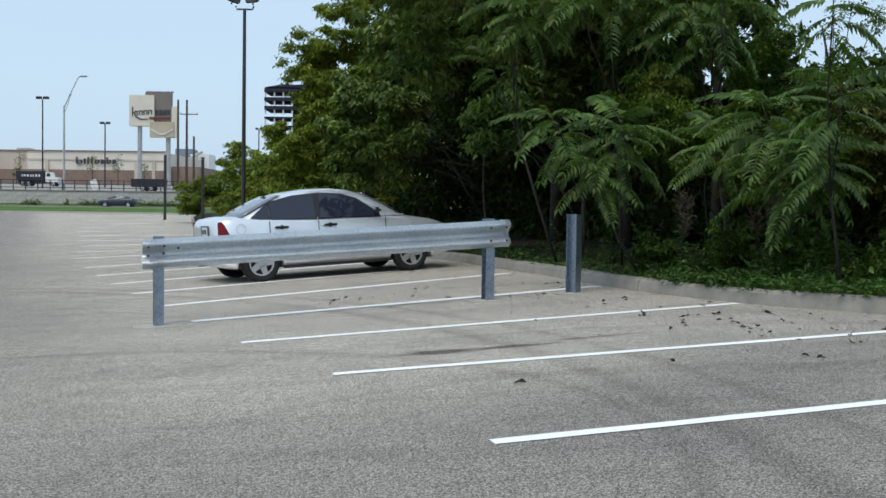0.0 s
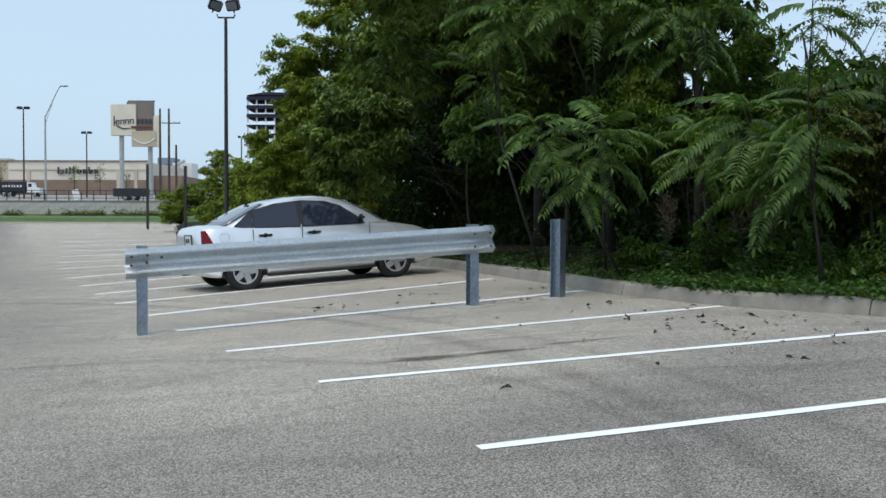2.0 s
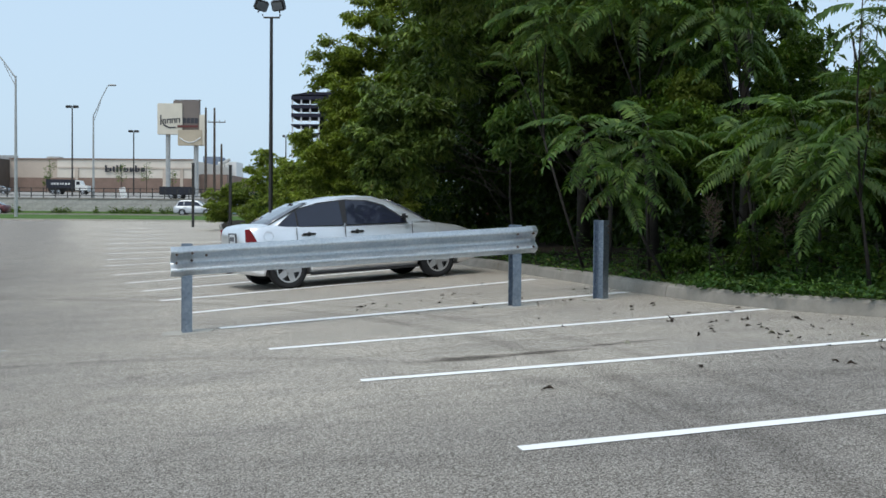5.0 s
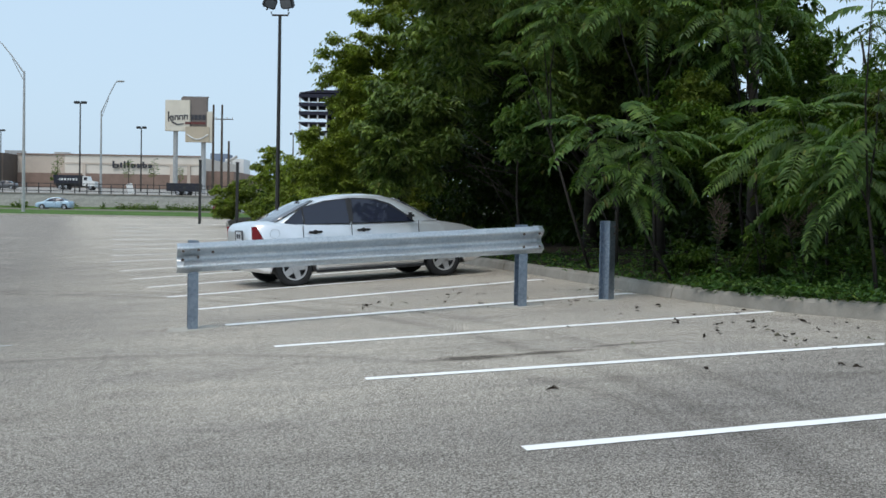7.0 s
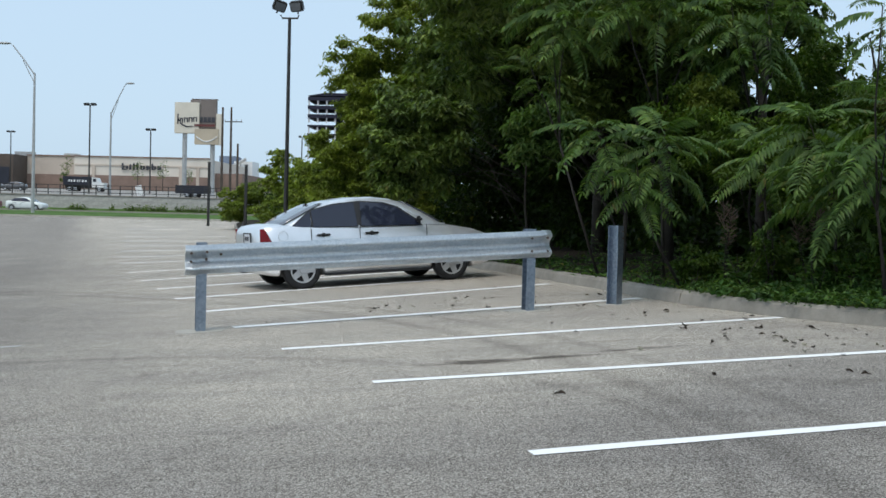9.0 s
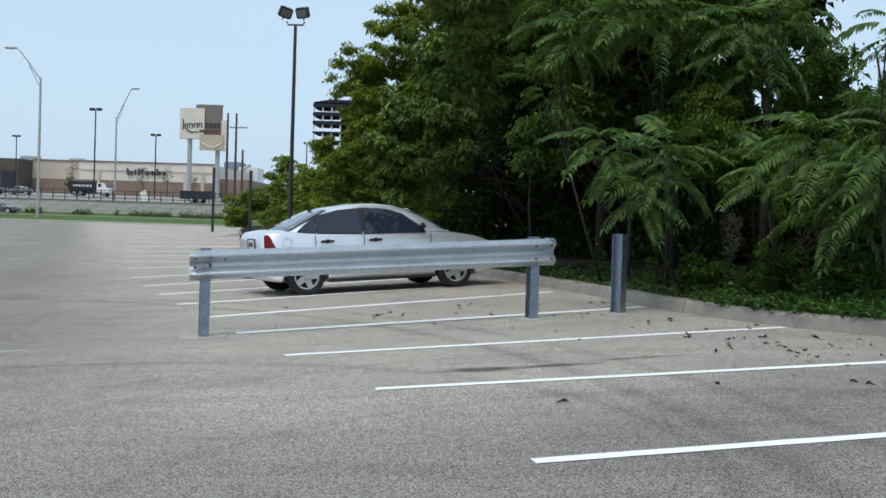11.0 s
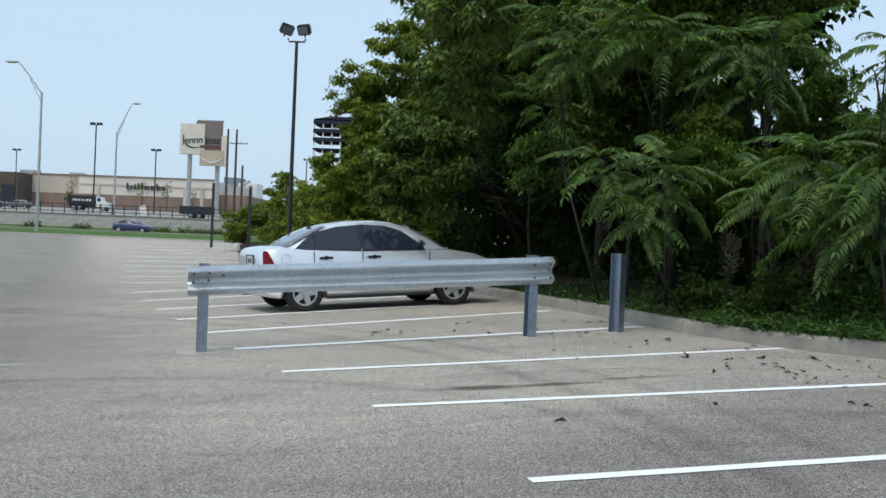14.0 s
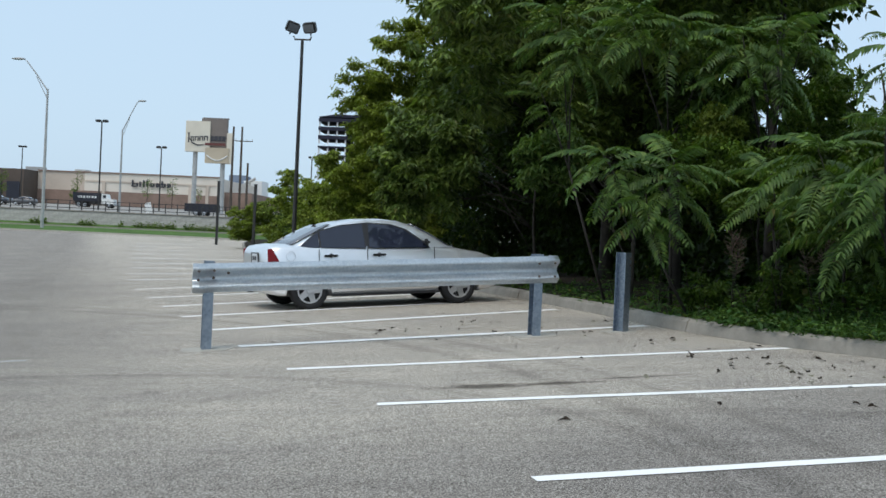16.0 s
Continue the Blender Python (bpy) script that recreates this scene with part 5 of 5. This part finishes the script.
# deep wood behind, which closes the view; its leaf colour holds painted shade
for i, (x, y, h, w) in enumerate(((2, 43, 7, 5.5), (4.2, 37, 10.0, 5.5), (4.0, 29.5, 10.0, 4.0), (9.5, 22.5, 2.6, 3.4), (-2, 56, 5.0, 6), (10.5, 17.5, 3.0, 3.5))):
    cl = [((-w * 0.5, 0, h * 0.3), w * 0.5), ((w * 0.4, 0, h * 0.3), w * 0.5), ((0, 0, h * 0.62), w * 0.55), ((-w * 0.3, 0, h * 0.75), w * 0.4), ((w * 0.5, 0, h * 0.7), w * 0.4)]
    build_tree(x, y, cl, 20000, 0.25 if y > 25 else 0.15, 0.5, LEAF_SHADE, "green tree deep in the wood, coloured dark for shade", 20 + i, 0.12, spread=0.3)


def build_thicket():
    """The uncountable leaves of the wood that stands close behind the first trees; heights fitted to its outline in the
    camera's view.
    """
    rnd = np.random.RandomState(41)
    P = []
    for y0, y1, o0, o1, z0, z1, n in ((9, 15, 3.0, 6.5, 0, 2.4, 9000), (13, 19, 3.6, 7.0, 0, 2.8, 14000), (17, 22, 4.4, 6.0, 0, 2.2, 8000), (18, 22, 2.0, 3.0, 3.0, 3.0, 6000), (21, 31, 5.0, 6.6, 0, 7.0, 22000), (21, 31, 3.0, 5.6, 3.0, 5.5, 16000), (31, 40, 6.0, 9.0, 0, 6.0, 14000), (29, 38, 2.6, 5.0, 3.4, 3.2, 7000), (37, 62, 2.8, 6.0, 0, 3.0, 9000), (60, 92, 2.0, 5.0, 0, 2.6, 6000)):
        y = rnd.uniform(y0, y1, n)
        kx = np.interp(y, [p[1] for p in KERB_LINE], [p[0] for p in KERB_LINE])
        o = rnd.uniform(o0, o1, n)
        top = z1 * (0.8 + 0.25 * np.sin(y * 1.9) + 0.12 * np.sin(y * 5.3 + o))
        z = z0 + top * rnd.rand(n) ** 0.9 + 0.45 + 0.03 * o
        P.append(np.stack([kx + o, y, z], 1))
    P = np.concatenate(P)
    P = P[opened(P, (0, 0, 0), rnd, 0.0)]
    D = rnd.normal(size=P.shape) + [0, 0, -0.6]
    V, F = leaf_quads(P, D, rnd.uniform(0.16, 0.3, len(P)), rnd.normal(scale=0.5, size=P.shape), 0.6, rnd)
    tagged(arrays("thicket", V, F, LEAF_SHADE), "dense thicket of leaves, coloured dark for shade, filling the wood", "thicket", kind="stuff")


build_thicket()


def build_frond_tree(x, y, stems, label, seed):
    """A young tree of feathery fronds. stems: crown tips (dx, dy, z), fronds, length."""
    rnd = np.random.RandomState(seed)
    z = ground_at(x, y)
    root = thing("frond_tree", pose(x, y, z), label, "tree", "feather-leaved young trees")
    spots = []
    # one slender trunk that forks below the crown
    mean = Vector([sum(q[i] for q in stems) / len(stems) for i in range(3)])
    low = min(q[2] for q in stems)
    a = Vector((max(0.0, kerb_x(y) + 0.4 - x), 0.0, -0.1))
    fork = Vector((mean.x * 0.75, mean.y * 0.6, low * 0.62))
    part("trunk", tubed([a, a.lerp(fork, 0.5) + Vector((rnd.normal() * 0.05, rnd.normal() * 0.05, 0)), fork], [0.024, 0.02, 0.015], 6), STEM, root, smooth=True)
    for dx, dy, zt, n, ln in stems:
        b = Vector((dx, dy, zt))
        m = fork.lerp(b, 0.5) + Vector((rnd.normal() * 0.05, rnd.normal() * 0.05, 0.03))
        part("branch", tubed([fork, m, b], [0.013, 0.010, 0.006], 6), STEM, root, smooth=True)
        for k in range(n):
            t = 1 - 0.42 / zt * (k / n) ** 1.2
            p = fork.lerp(b, 1 - (1 - t) * zt / (zt - fork.z + 0.01))
            fan = ((k * 0.618) % 1.0) * 2 - 1
            spots.append((tuple(p), -100 + 150 * fan + rnd.uniform(-12, 12), 30 - 62 * (k / n) + rnd.uniform(-14, 14), rnd.uniform(-30, 30), 0.84 * ln * rnd.uniform(0.75, 1.12)))
    V, F = place_fronds(spots)
    arrays("crown", V, F, LEAF_FROND, root, "crown of long feather-shaped leaves")


FROND = "young tree with long feather-shaped green leaves"
build_frond_tree(4.01, 12.90, [(-0.52, -0.40, 1.97, 15, 1.00), (-0.33, -0.70, 1.37, 13, 0.95), (0.11, -0.90, 1.41, 9, 0.90)], FROND, 31)
build_frond_tree(2.57, 14.40, [(-0.42, -0.60, 1.89, 15, 0.95), (-1.24, -0.20, 1.97, 15, 0.95), (-0.76, -0.70, 1.48, 10, 0.85)], FROND, 32)
build_frond_tree(1.78, 17.40, [(-0.62, -0.60, 3.88, 15, 1.05), (-0.91, -0.20, 4.37, 12, 1.00), (-1.13, 0.20, 3.17, 7, 0.80)], FROND, 33)
build_frond_tree(2.63, 16.60, [(-0.83, -0.60, 4.10, 14, 1.05), (-0.24, -0.60, 4.04, 13, 1.05), (0.33, -0.40, 3.70, 10, 0.90)], FROND, 34)
build_frond_tree(3.92, 16.40, [(-0.62, -0.60, 3.85, 13, 1.00), (-0.12, -0.60, 3.75, 12, 1.00), (-0.56, -0.80, 3.27, 9, 0.90), (0.32, -0.50, 4.02, 8, 0.90)], FROND, 35)
build_frond_tree(4.09, 11.60, [(-0.35, -0.60, 2.90, 9, 0.80), (-0.27, 0.00, 1.53, 8, 0.85), (-0.12, -0.20, 2.09, 8, 0.9)], FROND, 36)
build_frond_tree(3.52, 13.60, [(-0.31, -0.20, 1.75, 9, 0.80)], FROND, 37)
build_tree(5.6, 16.9, [((-3.01, -0.90, 2.26), 0.45), ((-2.50, -1.40, 1.85), 0.6), ((-1.82, -1.40, 1.88), 0.6), ((-1.14, -0.40, 2.87), 0.6), ((-0.52, 0.10, 3.16), 0.55), ((-0.63, -0.90, 2.36), 0.7), ((-2.22, -1.90, 1.46), 0.55)], 14000, 0.09, 0.42, LEAF_MID, "leafy mid-green tree with a ragged outline", 44, 0.035, spread=0.15)
build_tree(4.1, 16.4, [((-1.05, -0.40, 2.60), 0.3), ((-1.16, -0.40, 2.44), 0.25), ((-0.93, -0.60, 2.43), 0.25)], 5200, 0.085, 0.45, LEAF_PALE, "slender sapling with yellow-green leaves", 45, 0.025, spread=0.13)
build_tree(5.1, 12.9, [((-0.35, -0.30, 1.58), 0.4), ((-0.20, -0.50, 1.25), 0.4), ((-0.46, 0.10, 1.99), 0.3), ((0.08, -0.50, 1.44), 0.5)], 9000, 0.075, 0.5, LEAF_OLIVE, "olive-brown leafy shrub among feathery fronds", 39, 0.025, name="shrub", spread=0.13)
build_tree(6.6, 19.5, [((0.04, 0.00, 4.14), 0.32), ((0.34, 0.00, 4.24), 0.3), ((-0.10, 0.00, 3.71), 0.35), ((0.66, -0.20, 3.87), 0.3), ((0.15, 0.00, 3.42), 0.3), ((0.40, 0.00, 3.13), 0.4), ((1.02, -0.50, 4.01), 0.5), ((1.08, -0.50, 3.26), 0.5), ((0.79, -0.50, 3.02), 0.4)], 3600, 0.075, 0.5, LEAF_BROAD, "thin twiggy tree against the sky", 47, 0.05, spread=0.16)


def build_undergrowth():
    """Low weeds, grass and creepers along the kerb."""
    rnd = np.random.RandomState(9)
    n = 4600
    ys = np.where(rnd.rand(n) < 0.8, 8.0 + 5.6 * rnd.rand(n), 13.0 + 26 * rnd.rand(n) ** 1.3)
    off = 0.22 + rnd.rand(n) ** 1.4 * 2.6
    lush = np.array([0.36 + 1.2 * noise.noise((y * 1.1, o * 0.9, 3.0)) + 0.5 * noise.noise((y * 3.1, o * 2.4, 8.0)) for y, o in zip(ys, off)])
    hs = rnd.uniform(0.05, 0.62, n) * np.clip(lush, 0.06, 1.4) * np.clip(off * 0.9, 0.4, 1.1) * np.where(ys > 13.6, 0.5, 1.0)
    P, D, S = [], [], []
    for y, o, h in zip(ys, off, hs):
        x = kerb_x(y) + o
        g = ground_at(x, y)
        for _ in range(9):
            t = rnd.rand()
            P.append((x + rnd.normal() * 0.10, y + rnd.normal() * 0.10, g + h * t))
            D.append((rnd.normal(), rnd.normal(), rnd.uniform(-0.2, 0.9)))
            S.append(rnd.uniform(0.03, 0.07) * (1.0 + 0.9 * (math.sin(x * 9 + y * 7) > 0.4)))
    P, D, S = np.array(P), np.array(D), np.array(S)
    V, F = leaf_quads(P, D, S, rnd.normal(scale=0.3, size=P.shape), 0.5, rnd)
    ob = arrays("undergrowth", V, F, LEAF_WEED)
    tagged(ob, "low green weeds and creepers spilling over the kerb", "undergrowth", kind="stuff")
    # a spill of creeper over the kerb stones
    P, D, S = [], [], []
    for _ in range(520):
        y = rnd.choice([12.35, 12.9, 11.1, 10.4]) + rnd.normal() * 0.28
        x = kerb_x(y) + rnd.uniform(0.0, 0.35)
        P.append((x, y, lot_z(x, y) + 0.16 + rnd.uniform(0, 0.10)))
        D.append((rnd.normal() - 0.5, rnd.normal() - 0.4, rnd.uniform(-0.4, 0.5)))
        S.append(rnd.uniform(0.05, 0.11))
    V, F = leaf_quads(np.array(P), np.array(D), np.array(S), rnd.normal(scale=0.3, size=(len(P), 3)), 0.5, rnd)
    tagged(arrays("creeper", V, F, LEAF_WEED), "green creeper hanging over the concrete kerb", "creeper", kind="stuff")
    # low hedge at the foot of the wall beyond the road
    P, D, S = [], [], []
    for _ in range(5200):
        x = rnd.uniform(-70, -26)
        if noise.noise((x * 0.35, 1.3, 0.0)) < -0.12:
            continue
        P.append((x, 135.6 + rnd.normal() * 0.3, 1.3 + abs(rnd.normal()) * 0.28))
        D.append((rnd.normal(), rnd.normal(), rnd.normal() + 0.4))
        S.append(rnd.uniform(0.15, 0.35))
    V, F = leaf_quads(np.array(P), np.array(D), np.array(S), rnd.normal(scale=0.3, size=(len(P), 3)), 0.6, rnd)
    tagged(arrays("hedge", V, F, LEAF_BROAD), "low ragged green hedge at the foot of a wall", "hedge", kind="stuff")


build_undergrowth()


for i, (x, y, h, r) in enumerate(((2.7, 14.4, 0.35, 0.28), (3.35, 13.3, 0.45, 0.3), (4.1, 12.7, 0.5, 0.36), (4.7, 11.5, 0.45, 0.36))):
    build_tree(x, y, [((0, 0, h), r), ((r * 0.7, 0.2, h * 0.6), r * 0.7), ((-r * 0.7, 0.1, h * 0.55), r * 0.65)], 1500, 0.075, 0.45, LEAF_MID, "low leafy green bush behind the kerb", 90 + i, 0.012, name="shrub", spread=0.10, group="low bushes behind the kerb")


def build_weed(x, y, h, label, seed, flower=False):
    rnd = np.random.RandomState(seed)
    root = thing("tall_weed", pose(x, y, ground_at(x, y)), label, "weed", "tall weeds behind the kerb")
    P, D, S = [], [], []
    for s in range(3):
        b = Vector((rnd.normal() * 0.10, rnd.normal() * 0.10, h * rnd.uniform(0.7, 1.0)))
        part("stem", tubed([(0, 0, -0.05), b * 0.5 + Vector((rnd.normal() * 0.03, 0, 0)), b], [0.010, 0.008, 0.004], 5), STEM, root)
        for k in range(26):
            t = rnd.uniform(0.15, 1.0)
            P.append(tuple(b * t)); a = rnd.uniform(0, 6.28)
            D.append((math.cos(a), math.sin(a), 0.25)); S.append(0.13 * (1.2 - t * 0.6))
        if flower:
            head = bmesh.new()
            for k in range(34):
                a, c = rnd.uniform(0, 6.28), b * rnd.uniform(0.72, 1.0)
                q = c + Vector((math.cos(a) * 0.10, math.sin(a) * 0.10, rnd.uniform(0.02, 0.14)))
                tube(head, [c, c.lerp(q, 0.6), q], [0.0015, 0.003, 0.004], 4)
            part("seed_head", head, FLOWER, root, "dry branching seed head")
    V, F = leaf_quads(np.array(P), np.array(D), np.array(S), rnd.normal(scale=0.2, size=(len(P), 3)), 0.36, rnd)
    arrays("leaves", V, F, LEAF_WEED, root)


for i, (x, y, h, fl) in enumerate(((2.55, 14.6, 0.8, 0), (2.95, 13.9, 1.05, 1), (3.3, 13.2, 0.75, 0), (3.75, 12.9, 1.1, 1), (3.05, 13.2, 0.55, 0), (4.3, 11.9, 0.7, 0), (2.3, 15.6, 0.6, 0), (4.8, 10.9, 0.6, 0), (3.6, 12.3, 0.5, 0), (5.0, 10.6, 0.8, 0), (1.9, 17.2, 0.7, 0))):
    build_weed(x, y, h, "tall weed with dry pinkish seed heads" if fl else "tall leafy green weed behind the kerb", 60 + i, bool(fl))


def build_small_trees():
    for i, (x, y, h) in enumerate(((-85.3, 228.0, 7.2), (-73.2, 236.0, 6.8), (-69.0, 240.0, 7.2), (-90.5, 240.0, 4.2), (-61.3, 232.0, 5.2), (-66.5, 150.0, 5.5), (-66.9, 146.0, 4.6))):
        rnd = np.random.RandomState(80 + i)
        g = 3.0 + (y - 137) * 0.025
        root = thing("street_tree", pose(x, y, g), "small thin planted tree in front of the store", "tree", "small planted trees")
        part("trunk", tubed([(0, 0, -0.1), (0.05, 0, h * 0.6), (0, 0, h * 0.9)], [0.09, 0.06, 0.03], 6), BARK, root)
        cl = [(np.array((0, 0, h * 0.62)), np.array((h * 0.2, h * 0.2, h * 0.28))), (np.array((0.3, 0, h * 0.8)), np.array((h * 0.13, h * 0.13, h * 0.18))), (np.array((-0.5, 0, h * 0.5)), np.array((h * 0.14, h * 0.14, h * 0.16)))]
        V, F = clump_leaves(cl, 800, 0.2, 0.5, rnd)
        arrays("crown", V, F, LEAF_BROAD, root)


build_small_trees()


def build_litter():
    """Dry curled leaves lying on the asphalt."""
    rnd = np.random.RandomState(12)
    shapes = []
    for k in range(5):
        n = 8
        bm = bmesh.new()
        mid = bm.verts.new((0, 0, 0.010 + 0.008 * rnd.rand()))
        ring = []
        for i in range(n):
            a = 2 * math.pi * i / n
            q = 0.042 * (1 + 0.45 * rnd.normal() * 0.5)
            ring.append(bm.verts.new((math.cos(a) * q * 1.5, math.sin(a) * q * 0.8, 0.004 + 0.028 * abs(rnd.normal()) * abs(math.sin(a)))))
        for i in range(n):
            bm.faces.new((mid, ring[i], ring[(i + 1) % n]))
        bmesh.ops.solidify(bm, geom=bm.faces[:], thickness=0.002)
        me = bpy.data.meshes.new("fallen_leaf")
        bm.to_mesh(me)
        bm.free()
        me.materials.append(LITTER)
        shapes.append(me)
    pale_shapes = [me.copy() for me in shapes]
    for me in pale_shapes:
        me.materials.clear()
        me.materials.append(PALELEAF)
    spots = [(-2.44, 12.74), (-1.21, 14.36), (-0.59, 12.8), (-1.45, 12.1), (0.3, 12.0), (0.9, 10.9), (1.1, 13.1), (0.65, 14.2), (-0.2, 15.4), (-0.5, 14.9)]
    spots += [(0.52, 7.38), (1.65, 8.05), (1.32, 9.47), (2.61, 9.97), (2.59, 9.70), (2.62, 9.55), (2.67, 9.47), (2.60, 10.10), (2.70, 9.32), (2.73, 9.76), (2.21, 10.37), (2.79, 8.81), (2.57, 7.98), (2.64, 7.84), (2.61, 10.76), (2.24, 11.59)]
    for _ in range(64):
        y = 6.5 + 11 * rnd.rand()
        d = abs(rnd.normal()) * 1.7 + 0.1
        spots.append((kerb_x(y) - d, y))
    for cx, cy, m in ((-0.9, 14.2, 8), (2.6, 10.6, 9), (2.9, 9.4, 5), (2.2, 12.6, 4), (0.2, 14.9, 5), (3.2, 8.9, 4)):
        spots += [(cx + rnd.normal() * 0.3, cy + rnd.normal() * 0.22) for _ in range(m)]
    for x, y in spots:
        if x > kerb_x(y) - 0.06:
            continue
        pale = rnd.rand() < 0.16
        o = new("fallen_leaf", (pale_shapes if pale else shapes)[rnd.randint(5)])
        s = rnd.uniform(0.3, 0.6)
        o.matrix_world = pose(x, y, lot_z(x, y) + 0.004, rnd.uniform(-15, 15), rnd.uniform(-15, 15), rnd.uniform(0, 360)) @ Matrix.Diagonal((s, s, s, 1))
        tagged(o, "pale bleached leaf lying on the asphalt" if pale else "dry brown curled leaf lying on the asphalt", "leaf", "fallen leaves")


build_litter()


def motions():
    for ob, ly, zr, hd, rows in MOVERS:
        walk(ob, [(t, pose(x, ly, zr, 0, 0, hd)) for t, x in rows])


motions()
